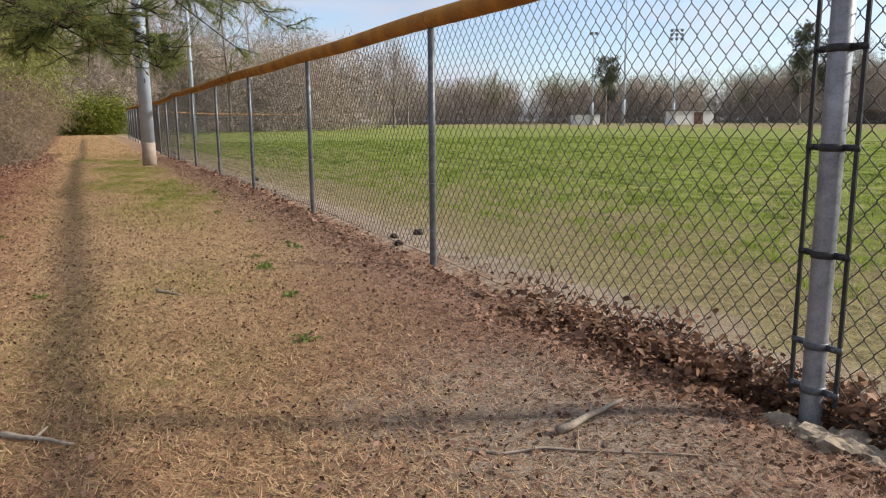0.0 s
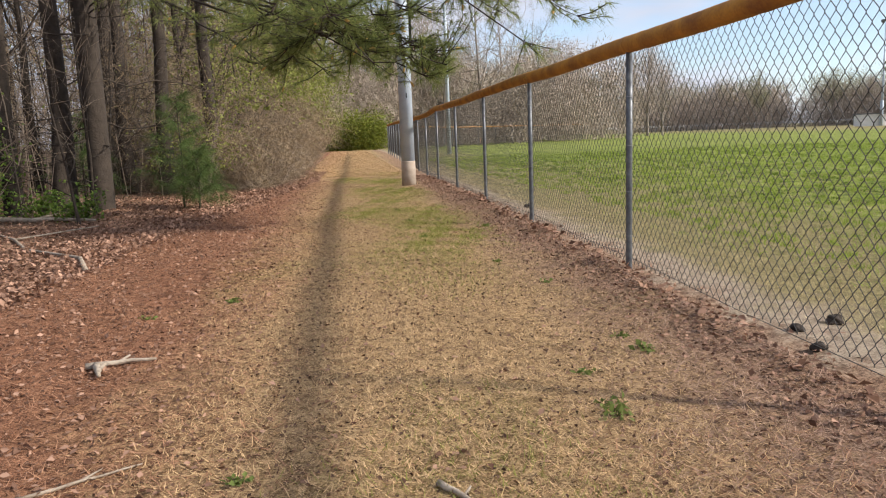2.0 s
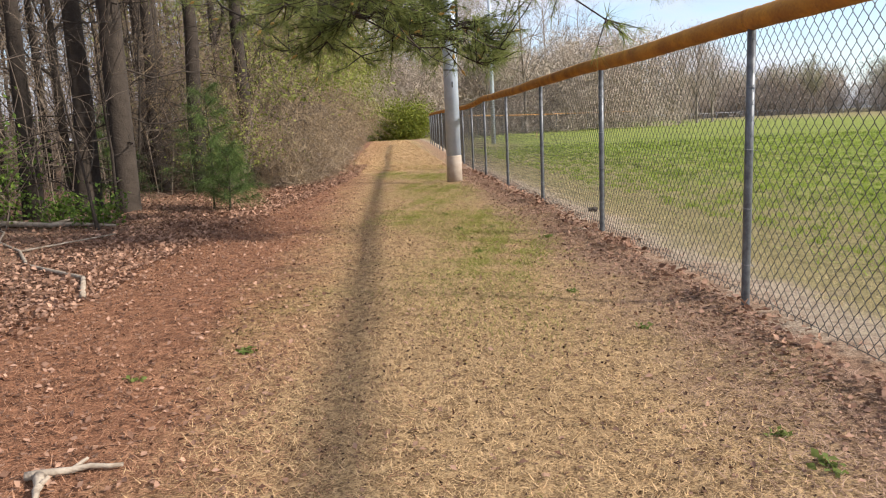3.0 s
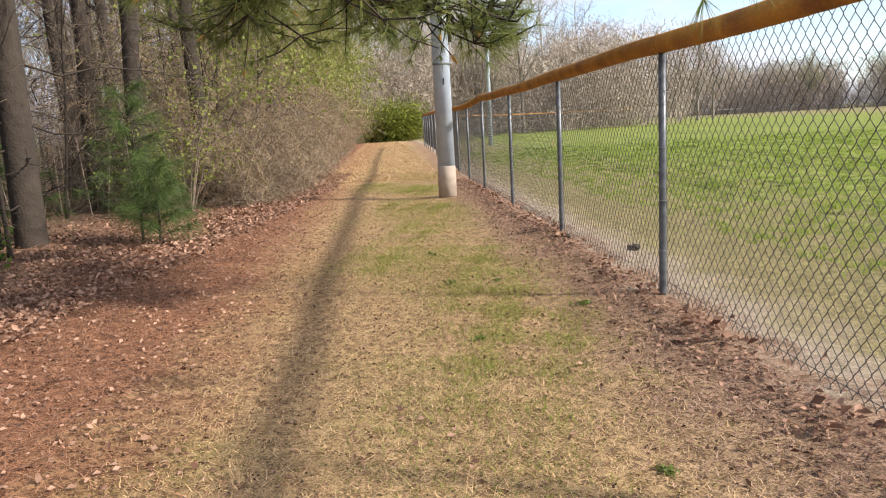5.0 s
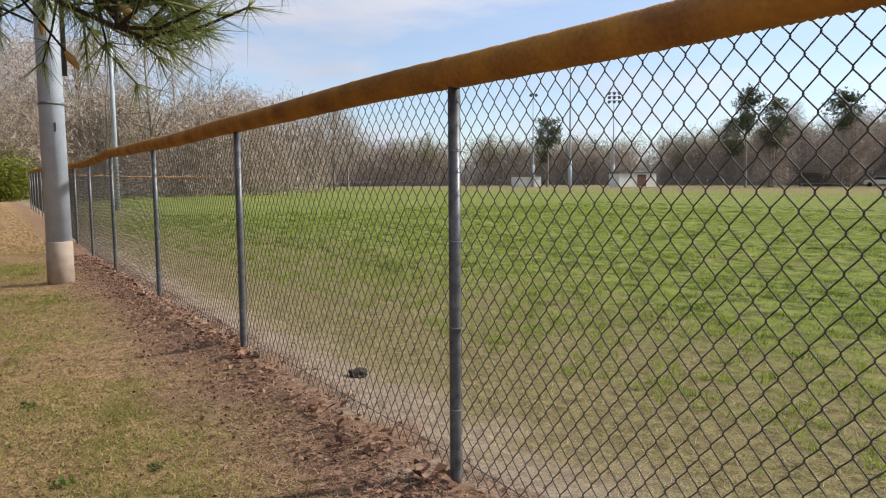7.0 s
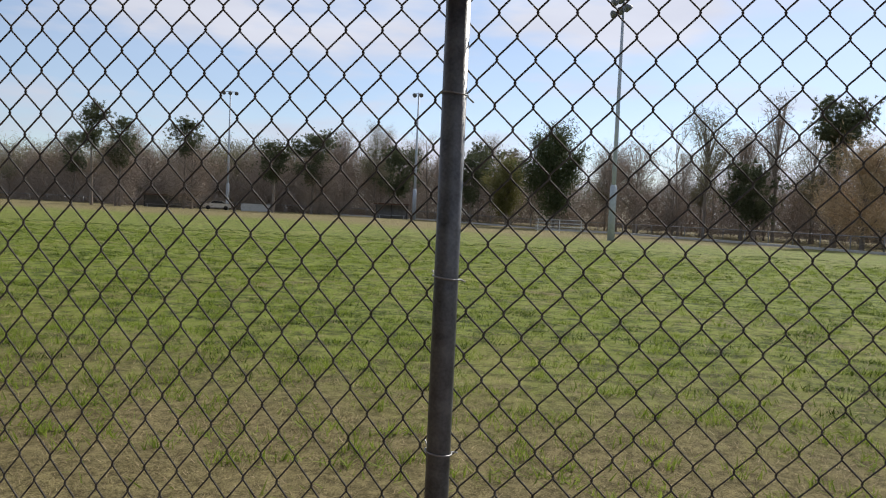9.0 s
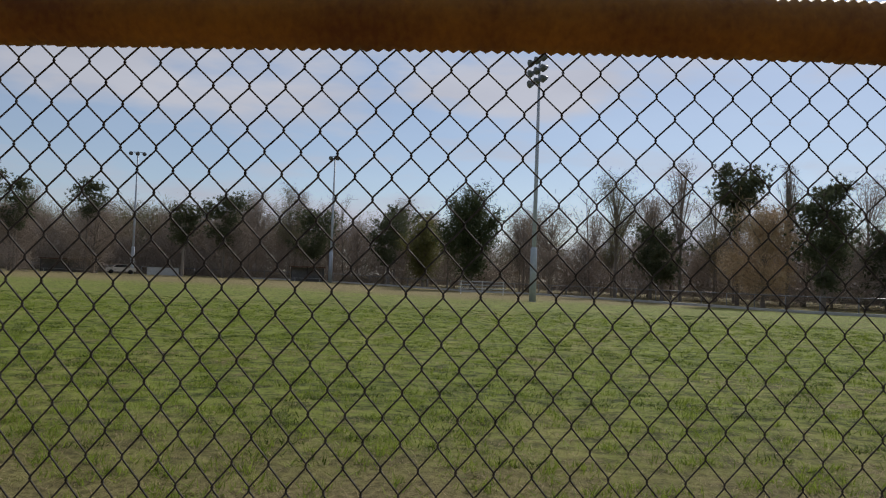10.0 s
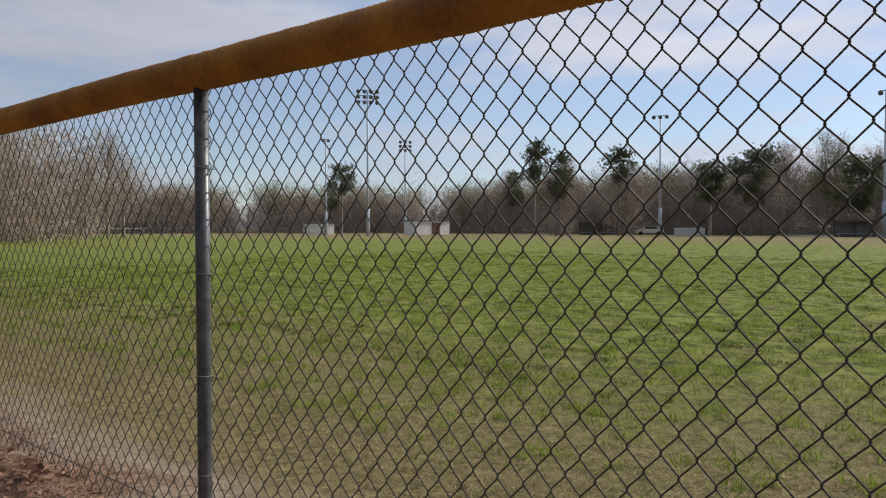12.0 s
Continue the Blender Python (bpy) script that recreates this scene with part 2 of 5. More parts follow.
# ---- terrain ----
POST_Y = [2.994 * i + d for i, d in enumerate((-0.19, -0.06, 0.04, 0.09, -0.02, -0.01, -0.02))] + [2.994 * i for i in range(7, 18)]
POST_Z = [-0.08, -0.04, 0.02, 0.06, 0.07, 0.07, 0.05] + [0.02, 0.0, 0.0, 0.01, 0.02, 0.03, 0.04, 0.05, 0.05, 0.05, 0.05]
TOP_Z = [1.63, 1.63, 1.63, 1.632, 1.632, 1.62, 1.64, 1.58, 1.59, 1.63, 1.67, 1.70, 1.73, 1.76, 1.78, 1.8, 1.82, 1.84]


def fence_x(y):
    return 0.0 if y < 18 else 0.022 * (y - 18)


def height(x, y):
    """Ground height; takes numbers or arrays."""
    x, y = np.asarray(x, float), np.asarray(y, float)
    near = np.exp(-((y - 10) / 30.0) ** 2) * np.exp(-(x / 20.0) ** 2)
    along = np.interp(y, [-8, 0, 3, 6, 9, 12, 15, 18, 22, 30, 50, 60], [-0.1, -0.06, -0.04, 0.02, 0.05, 0.06, 0.06, 0.04, 0.0, 0.0, 0.05, 0.0])
    z = along * np.exp(-((x + 0.02) / 0.55) ** 2)
    lump = 0.018 * np.sin(1.7 * x + 0.6 * y) * np.sin(0.9 * y - 0.8 * x) + 0.010 * np.sin(4.1 * x + 1.3) * np.sin(3.3 * y + 2 * x)
    z = z + lump * near * smooth01(0.15, 0.8, np.abs(x + 0.05))
    # shallow gutter and bank under the fence near the terminal post
    g = np.exp(-((y - 0.6) / 1.6) ** 2)
    z = z - 0.05 * g * np.exp(-((x - 0.02) / 0.16) ** 2) + 0.03 * g * np.exp(-((x + 0.45) / 0.2) ** 2)
    # crumbling ridge of dirt along the foot of the fence
    z = z + 0.04 * np.exp(-((x + 0.16) / 0.10) ** 2) * (0.5 + 0.5 * np.sin(5.3 * y) * np.sin(2.1 * y + 1)) * smooth01(-2, 0.5, y) * smooth01(40, 22, y)
    z = z - 0.03 * np.exp(-((x + 0.01) / 0.07) ** 2) * smooth01(40, 22, y)
    # field side lies a little lower
    z = z - 0.05 * smooth01(0.1, 1.2, x) * np.exp(-(x / 30.0) ** 2)
    # the field falls away towards its far corner
    z = z - 0.45 * smooth01(25, 58, x) * smooth01(35, 8, y)
    # wood floor rises slightly
    z = z + 0.10 * smooth01(-4.5, -9.0, x) * smooth01(60, 20, y)
    return z


def ground_z(x, y):
    return float(height(x, y))


def ground_material():
    m = bpy.data.materials.new("ground_cover")
    m.use_nodes = True
    n, l = m.node_tree.nodes, m.node_tree.links
    p = n["Principled BSDF"]
    p.inputs["Roughness"].default_value = 0.95
    p.inputs["Specular IOR Level"].default_value = 0.15
    co = n.new("ShaderNodeTexCoord")
    sep = n.new("ShaderNodeSeparateXYZ")
    l.new(co.outputs["Object"], sep.inputs[0])

    def noise_tex(scale, detail=5, rough=0.6, stretch=None):
        t = n.new("ShaderNodeTexNoise")
        t.inputs["Scale"].default_value = scale
        t.inputs["Detail"].default_value = detail
        t.inputs["Roughness"].default_value = rough
        src = co.outputs["Object"]
        if stretch:
            mp = n.new("ShaderNodeMapping")
            mp.inputs["Scale"].default_value = stretch
            l.new(src, mp.inputs["Vector"])
            src = mp.outputs["Vector"]
        l.new(src, t.inputs["Vector"])
        return t.outputs["Fac"]

    def math_node(op, a, b=None):
        q = n.new("ShaderNodeMath")
        q.operation = op
        for i, s in enumerate((a, b)):
            if s is None:
                continue
            if isinstance(s, (int, float)):
                q.inputs[i].default_value = s
            else:
                l.new(s, q.inputs[i])
        return q.outputs[0]

    def ramp(v, lo, hi):
        q = n.new("ShaderNodeMapRange")
        q.interpolation_type = "SMOOTHSTEP"
        q.inputs["From Min"].default_value = lo
        q.inputs["From Max"].default_value = hi
        l.new(v, q.inputs["Value"])
        return q.outputs["Result"]

    def blend(fac, a, b):
        q = n.new("ShaderNodeMix")
        q.data_type = "RGBA"
        l.new(fac, q.inputs["Factor"])
        for k, s in (("A", a), ("B", b)):
            if isinstance(s, tuple):
                q.inputs[k].default_value = (*s, 1)
            else:
                l.new(s, q.inputs[k])
        return q.outputs["Result"]

    wide, mid, fine, grain = noise_tex(0.35), noise_tex(1.7), noise_tex(14, 6, 0.7), noise_tex(90, 4, 0.7)
    mow = noise_tex(0.6, 4, 0.6, (0.35, 1.0, 1.0))
    # wavering distance from the fence line
    wob = math_node("MULTIPLY", math_node("SUBTRACT", mid, 0.5), 1.6)
    wob2 = math_node("MULTIPLY", math_node("SUBTRACT", fine, 0.5), 0.6)
    bend = math_node("MULTIPLY", math_node("MAXIMUM", math_node("SUBTRACT", sep.outputs["Y"], 18.0), 0.0), -0.022)
    xw = math_node("ADD", math_node("ADD", sep.outputs["X"], math_node("MAXIMUM", bend, -0.8)), math_node("ADD", wob, wob2))
    fg = ramp(math_node("ADD", fine, math_node("MULTIPLY", math_node("SUBTRACT", grain, 0.5), 1.2)), 0.30, 0.72)
    straw = blend(fg, (0.14, 0.082, 0.040), (0.54, 0.365, 0.185))
    greenish = blend(fg, (0.15, 0.13, 0.035), (0.36, 0.30, 0.10))
    straw = blend(ramp(wide, 0.5, 0.66), straw, greenish)
    # rusty needle floor, with part of the trees' shade darkened into its red
    red = blend(fg, (0.10, 0.042, 0.022), (0.34, 0.160, 0.086))
    litter = blend(fg, (0.075, 0.042, 0.028), (0.27, 0.165, 0.105))
    brown = blend(fg, (0.12, 0.068, 0.042), (0.37, 0.23, 0.143))
    dirt = blend(fg, (0.21, 0.158, 0.11), (0.41, 0.325, 0.235))
    # turf mottling; its dark end stands for shadow between grass tufts
    tuft = noise_tex(4.5, 5, 0.7, (1.0, 0.8, 1.0))
    fgt = ramp(math_node("ADD", math_node("MULTIPLY", tuft, 0.75), math_node("MULTIPLY", fine, 0.35)), 0.43, 0.64)
    turf_dry = blend(fg, (0.10, 0.080, 0.032), (0.30, 0.250, 0.110))
    turf = blend(fgt, (0.042, 0.058, 0.010), (0.222, 0.265, 0.044))
    turf = blend(ramp(mow, 0.45, 0.7), turf, blend(fgt, (0.09, 0.095, 0.02), (0.29, 0.295, 0.075)))
    c = blend(ramp(xw, -3.4, -2.3), red, straw)
    c = blend(ramp(xw, -5.5, -4.3), litter, c)
    c = blend(ramp(math_node("ADD", xw, math_node("MAXIMUM", math_node("MULTIPLY", math_node("SUBTRACT", 3.0, sep.outputs["Y"]), 0.30), -0.25)), -1.3, -0.4), c, brown)
    c = blend(ramp(xw, -0.1, 0.35), c, dirt)
    c = blend(ramp(xw, 0.28, 0.85), c, turf_dry)
    c = blend(ramp(math_node("ADD", xw, math_node("MULTIPLY", math_node("SUBTRACT", wide, 0.5), 6.0)), 1.6, 6.0), c, turf)
    c = blend(ramp(math_node("ADD", sep.outputs["X"], math_node("MULTIPLY", wide, 30.0)), 62, 84), c, turf_dry)
    c = blend(math_node("MULTIPLY", ramp(math_node("ADD", mid, math_node("MULTIPLY", wide, 0.8)), 0.96, 1.2), ramp(xw, 0.6, 1.4)), c, turf_dry)
    # bare scuffed earth near the terminal post
    dx = math_node("ADD", sep.outputs["X"], 0.95)
    dy = math_node("ADD", sep.outputs["Y"], 0.1)
    rr = math_node("ADD", math_node("MULTIPLY", dx, dx), math_node("MULTIPLY", math_node("MULTIPLY", dy, dy), 0.35))
    c = blend(ramp(math_node("ADD", rr, math_node("MULTIPLY", wob, 0.8)), 0.75, 0.1), c, blend(fg, (0.20, 0.145, 0.10), (0.37, 0.29, 0.21)))
    l.new(c, p.inputs["Base Color"])
    bp = n.new("ShaderNodeBump")
    bp.inputs["Strength"].default_value = 0.9
    bp.inputs["Distance"].default_value = 0.03
    l.new(math_node("ADD", fine, math_node("MULTIPLY", grain, 0.6)), bp.inputs["Height"])
    l.new(bp.outputs["Normal"], p.inputs["Normal"])
    return m


def make_ground():
    def axis(lo, hi, fine_lo, fine_hi, step):
        inner = np.arange(fine_lo, fine_hi + step / 2, step)
        down, up, s = [fine_lo], [fine_hi], step
        while down[-1] > lo or up[-1] < hi:
            s *= 1.25
            down.append(max(down[-1] - s, lo))
            up.append(min(up[-1] + s, hi))
        return np.unique(np.concatenate([np.array(down), inner, np.array(up)]))

    xs, ys = axis(-1500, 1500, -6, 3, 0.09), axis(-1500, 1500, -2.5, 24, 0.12)
    gx, gy = np.meshgrid(xs, ys)
    z = height(gx, gy)
    v = np.stack([gx, gy, z], -1).reshape(-1, 3)
    w, h = len(xs), len(ys)
    i = (np.arange(h - 1)[:, None] * w + np.arange(w - 1)[None]).ravel()
    me = arrays_mesh("ground", v, np.stack([i, i + 1, i + w + 1, i + w], -1), ground_material())
    me.shade_smooth()
    tagged(new("ground", me), "dry straw path, leaf litter and green playing field", "ground", kind="structure")


make_ground()


# ---- fence ----
MESH_Z0, MESH_Z1 = 0.02, 1.70


def link_mesh(name, length, sides, rounded, cell=0.075, tall=0.0915, knot=(0.0375, 1.60), slump=0.0):
    """Zigzag wires hooked into one another; knot is the place of one hook, slump lengthens the lower cells."""
    b, pitch = Build(), cell / 2
    down, up = [knot[1]], [knot[1]]
    while down[-1] > MESH_Z0 + tall / 2:
        down.append(down[-1] - tall / 2 - slump * (knot[1] - down[-1]))
    while up[-1] < MESH_Z1 - tall / 2:
        up.append(up[-1] + tall / 2)
    levels = [(z, -j) for j, z in enumerate(down)][::-1] + [(z, j + 1) for j, z in enumerate(up[1:])]
    off = knot[0] - pitch
    for k in range(int(math.floor(-off / pitch)), int(math.ceil((length - off) / pitch))):
        pts = []
        for z, j in levels:
            right = (j + k) % 2 == 0
            y = min(max(off + (k + (1.04 if right else -0.04)) * pitch, 0.0), length)
            x = 0.0022 if right else -0.0022
            if rounded:
                inward = -0.0035 if right else 0.0035
                pts += [(x * 0.6, y + inward, z - 0.0062), (x * -0.2, y, z), (x * -0.6, y + inward, z + 0.0062)]
            else:
                pts.append((x, y, z))
        b.tube(pts, 0.0020, sides)
    return b.mesh(name, M_WIRE)


def cap_mesh(length, sides=14, bulge=0.0):
    b = Build()
    n = int(length / 0.0115)
    pts, radii = [], []
    for i in range(n + 1):
        s = i / n
        pts.append((0.003 * math.sin(7 * s), s * length, 0.006 * math.sin(math.pi * s * 2 + 0.7) - 0.006 * math.sin(0.7) + bulge * math.sin(math.pi * s) + 0.0022 * noise.noise(Vector((s * 38, 0, 0)))))
        radii.append((0.0560 if i % 2 else 0.0625) * (1 + 0.03 * noise.noise(Vector((s * 60, 5, 0)))))
    b.tube(pts, radii, sides)
    return b.mesh("rail_cap", M_CAP)


def post_mesh(length, r):
    b = Build()
    b.tube([(0, 0, -0.15), (0, 0, 0), (0, 0, length * 0.5), (0, 0, length)], r, 16, True)
    return b


def make_fence():
    fence = thing("chain_link_fence", "grey galvanised chain-link fence with yellow plastic top cap", "fence")
    near_mesh, far_mesh, cap = link_mesh("chain_link_mesh", 3.0, 4, True), link_mesh("chain_link_mesh_coarse", 3.0, 3, False), cap_mesh(3.0)
    own_mesh = {4: link_mesh("chain_link_mesh", 3.0, 4, True, 0.0797, 0.089, (1.838, 1.608), 0.0105), 5: link_mesh("chain_link_mesh", 3.0, 4, True, 0.0744, 0.0908, (0.141, 1.378))}
    bowed_cap = cap_mesh(3.0, bulge=0.012)
    ys, zs, tops = [POST_Y[0] - 3.0] + POST_Y, [-0.1] + POST_Z, [1.63] + TOP_Z
    for i in range(len(ys) - 1):
        y0, y1 = ys[i], ys[i + 1]
        a, c = Vector((fence_x(y0), y0, tops[i])), Vector((fence_x(y1), y1, tops[i + 1]))
        d = c - a
        stretch = d.length / 3.0
        turn = Matrix.Rotation(-math.atan2(d.x, d.y), 4, "Z") @ Matrix.Rotation(math.atan2(d.z, d.xy.length), 4, "X") @ Matrix.Diagonal((1, stretch, 1, 1))
        m = part("chain_link_mesh", own_mesh.get(i, near_mesh if i < 9 else far_mesh), M_WIRE, fence)
        m.matrix_basis = Matrix.Translation(a + Vector((0.030, 0, -1.63))) @ turn
        q = part("rail_cap", bowed_cap if i == 4 else cap, M_CAP, fence, "yellow corrugated plastic tube")
        q.matrix_basis = Matrix.Translation(a + Vector((-0.004, 0, 0.0595))) @ turn
        w = part("tension_wire", Build().tube([(0.033, y0, zs[i] + 0.055), (0.033, (y0 + y1) / 2, (zs[i] + zs[i + 1]) / 2 + 0.04), (0.033, y1, zs[i + 1] + 0.055)], 0.0022, 5), M_WIRE, fence)
        w.location.x = (fence_x(y0) + fence_x(y1)) / 2
    shared = {}
    for i, (y, z, top) in enumerate(zip(POST_Y, POST_Z, TOP_Z)):
        if i == 0:
            continue
        key = round(top - z + 0.05, 2)
        if key not in shared:
            shared[key] = post_mesh(key, 0.0245).mesh("post", M_GALV)
        p = part("post", shared[key], M_GALV, fence)
        p.location = (fence_x(y), y, z)
        if i < 9:
            for hz in (0.28, 0.62, 0.97, 1.33):
                ring = [(math.cos(a) * 0.0275, math.sin(a) * 0.0275, 0.003 * math.sin(a)) for a in [math.pi * (0.35 + 1.3 * k / 8) for k in range(9)]]
                ring = [(0.034, 0.034, 0.010)] + ring + [(0.034, -0.034, -0.010)]
                t = part("tie_wire", Build().tube(ring, 0.0017, 5), M_TIE, fence)
                t.location = (fence_x(y), y, z + hz - 0.02 * (i % 3))
    # terminal post with its bands and tension bars
    y, z = POST_Y[0], POST_Z[0]
    term = part("terminal_post", post_mesh(1.86, 0.038), M_GALV_PALE, fence, "thick galvanised terminal post")
    term.location = (0, y, z)
    for hz in (0.14, 0.30, 0.62, 0.98, 1.30, 1.56):
        band = Build().tube([(0, 0, -0.013), (0, 0, -0.011), (0, 0, 0.011), (0, 0, 0.013)], [0.038, 0.0425, 0.0425, 0.038], 18)
        for s in (-1, 1):
            band.box((-0.005, min(s * 0.034, s * 0.097), -0.011), (0.005, max(s * 0.034, s * 0.097), 0.011))
            band.tube([(-0.02, s * 0.072, 0), (0.02, s * 0.072, 0)], 0.007, 6, True)
        k = part("tension_band", band, M_BAR if hz > 0.5 else M_GALV, term)
        k.location = (0, 0, hz)
    for s in (-1, 1):
        bar = part("tension_bar", Build().box((-0.004, s * 0.088 - 0.007, 0.10), (0.004, s * 0.088 + 0.007, 1.64)), M_BAR, term, smooth=False)
    return fence


make_fence()


def make_far_run():
    """The same boundary beyond the corner, along the far side."""
    run = thing("outfield_fence", "distant chain-link fence with yellow top cap", "fence")
    a = Vector((fence_x(51), 51.0, 0))
    corners = [a, Vector((9.0, 73.0, 0)), Vector((29.0, 92.0, 0))]
    for p, q in zip(corners, corners[1:]):
        n = int((q - p).length / 3)
        for k in range(n):
            s, e = p.lerp(q, k / n), p.lerp(q, (k + 1) / n)
            part("post", Build().tube([(0, 0, -0.1), (0, 0, 1.8)], 0.03, 8), M_GALV, run).location = s
            c = part("rail_cap", Build().tube([(0, 0, 0), (e - s).to_tuple()], 0.045, 8), M_CAP, run)
            c.location = s + Vector((0, 0, 1.84))
            b = Build()
            d = (e - s)
            for j in range(41):
                f = j / 40
                b.tube([d * f + Vector((0, 0, 0.05)), d * f + Vector((0, 0, 1.8))], 0.004, 3)
            for j in range(18):
                b.tube([Vector((0, 0, 0.05 + 0.1 * j)), d + Vector((0, 0, 0.05 + 0.1 * j))], 0.004, 3)
            part("chain_link_mesh", b, M_WIRE, run).location = s


make_far_run()


# ---- plants: shared builders ----
def spikes(rng, centers, axes, count, length, width, cone=0.8, droop=0.0):
    """Needles or blades: count thin triangles round each centre, fanned about its axis."""
    c, a = np.repeat(centers, count, 0), np.repeat(axes, count, 0)
    n = len(c)
    d = a + rng.normal(0, cone, (n, 3))
    d /= np.linalg.norm(d, axis=1)[:, None] + 1e-9
    ln = length * rng.uniform(0.6, 1.15, n)[:, None]
    s = np.cross(d, rng.normal(0, 1, (n, 3)))
    s /= np.linalg.norm(s, axis=1)[:, None] + 1e-9
    w = width * rng.uniform(0.7, 1.3, n)[:, None]
    tip = c + d * ln
    tip[:, 2] -= droop * ln[:, 0]
    v = np.stack([c - s * w, c + s * w, tip], 1).reshape(-1, 3)
    return v, np.arange(n * 3).reshape(-1, 3)


def leaf_quads(rng, pos, size, flat=0.3):
    """Leaves: one folded kite of two triangles-pairs at each place."""
    n = len(pos)
    d = rng.normal(0, 1, (n, 3))
    d[:, 2] *= flat
    d /= np.linalg.norm(d, axis=1)[:, None] + 1e-9
    r = rng.normal(0, 1, (n, 3))
    r[:, 2] *= flat
    s = np.cross(d, np.cross(r, d))
    s /= np.linalg.norm(s, axis=1)[:, None] + 1e-9
    nrm = np.cross(d, s)
    ln = size * rng.uniform(0.5, 1.3, n)[:, None]
    curl = nrm * ln * rng.uniform(0.05, 0.45, n)[:, None] * np.where(nrm[:, 2:3] < 0, -1, 1)
    v = np.stack([pos, pos + d * ln * 0.5 + s * ln * 0.33 + curl * 0.7, pos + d * ln + curl * 0.3, pos + d * ln * 0.5 - s * ln * 0.33 + curl * 0.7], 1).reshape(-1, 3)
    i = np.arange(n)[:, None] * 4
    f = np.concatenate([i + np.array([[0, 1, 2]]), i + np.array([[0, 2, 3]])], 0)
    return v, f


def grow(b, rng, start, way, length, radius, level, twigs, sides=6, up=0.25, fork=4, wiggle=0.18):
    """One limb with its side limbs into the build b; the thinnest go into twigs."""
    n = 5 if level > 0 else 3
    pts, radii = [Vector(start)], [radius]
    d = Vector(way).normalized()
    for i in range(n):
        d = (d + Vector(rng.normal(0, wiggle, 3)) + Vector((0, 0, up * 0.25))).normalized()
        pts.append(pts[-1] + d * length / n)
        radii.append(radius * (1 - 0.8 * (i + 1) / n))
    (b if level > 0 else twigs).tube(pts, radii, sides if level > 1 else 3)
    if level > 0:
        for k in range(fork + (2 if level == 1 else 0)):
            s = rng.uniform(0.3, 1.0)
            j = min(int(s * n), n - 1)
            p = pts[j].lerp(pts[j + 1], s * n - j)
            side = Vector(rng.normal(0, 1, 3))
            w = (d * 0.7 + side.normalized() * 0.8 + Vector((0, 0, up))).normalized()
            grow(b, rng, p, w, length * rng.uniform(0.4, 0.65), max(radius * 0.42, 0.004), level - 1, twigs, sides, up, fork, wiggle)


def bare_tree(seed, tall, radius, limbs, first=0.35, levels=2, fork=4, twig_mat=None, bark=None, label="bare leafless deciduous tree with fine grey twigs", sides=7, lean=0.04, group="woodland trees", reach=0.32):
    rng = np.random.default_rng(seed)
    t = thing("tree", label, "tree", (0, 0, 0), group)
    trunk, crown = Build(), Build()
    pts, radii, p = [], [], Vector((0, 0, -0.2))
    n = 9
    drift = Vector((rng.normal(0, lean), rng.normal(0, lean), 0))
    for i in range(n + 1):
        s = i / n
        pts.append(Vector((drift.x * tall * s + rng.normal(0, 0.012 * tall * 0.25), drift.y * tall * s + rng.normal(0, 0.012 * tall * 0.25), -0.2 + tall * s)))
        radii.append(radius * (1.35 if i == 0 else 1 - 0.85 * s))
    trunk.tube(pts, radii, sides)
    for k in range(limbs):
        s = first + (1 - first) * (k + rng.uniform(0, 1)) / limbs
        s = min(s, 0.99)
        j = min(int(s * n), n - 1)
        q = pts[j].lerp(pts[j + 1], s * n - j)
        a = rng.uniform(0, 2 * math.pi)
        grow(trunk, rng, q, (math.cos(a), math.sin(a), rng.uniform(0.3, 1.1)), tall * reach * (1.15 - 0.6 * s), radius * 0.45 * (1.1 - 0.7 * s), levels, crown, 5, 0.3, fork)
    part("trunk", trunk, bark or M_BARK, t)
    part("crown", crown, twig_mat or M_TWIG, t)
    return t


def pine_far(seed, tall, radius, crown_from, spread, clumps, needle=0.55, tufts=11, label="tall dark green pine with a ragged crown"):
    rng = np.random.default_rng(seed)
    t = thing("pine_tree", label, "tree", (0, 0, 0), "woodland trees")
    trunk = Build()
    pts = [Vector((0.012 * tall * math.sin(2.2 * s + seed), 0.01 * tall * math.cos(1.7 * s + seed), -0.2 + tall * s)) for s in [k / 7 for k in range(8)]]
    trunk.tube(pts, [radius * (1.2 - 0.95 * k / 7) for k in range(8)], 7)
    cs, ax = [], []
    for k in range(clumps):
        s = crown_from + (1 - crown_from) * rng.uniform(0, 1) ** 0.9
        prof = math.sin(math.pi * min(1, 0.18 + 0.82 * (1 - (s - crown_from) / (1 - crown_from)))) ** 0.6
        a, r = rng.uniform(0, 2 * math.pi), spread * prof * rng.uniform(0.45, 1.05)
        z = tall * s
        base = Vector((0, 0, z - 0.15 * r))
        end = Vector((math.cos(a) * r, math.sin(a) * r, z + rng.normal(0, 0.3)))
        trunk.tube([base, base.lerp(end, 0.5) + Vector((0, 0, -0.1)), end], [0.05, 0.035, 0.012], 3)
        for q in range(tufts):
            c = base.lerp(end, rng.uniform(0.4, 1.05)) + Vector((rng.normal(0, 0.5), rng.normal(0, 0.5), rng.normal(0, 0.38)))
            cs.append(c)
            ax.append((end - base).normalized() * 0.5 + Vector((0, 0, 0.4)))
    v, f = spikes(rng, np.array(cs), np.array(ax), 24, needle, needle * 0.085, 0.9)
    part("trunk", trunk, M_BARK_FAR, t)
    part("crown", arrays_mesh("crown", v, f, M_NEEDLE_FAR), M_NEEDLE_FAR, t)
    return t


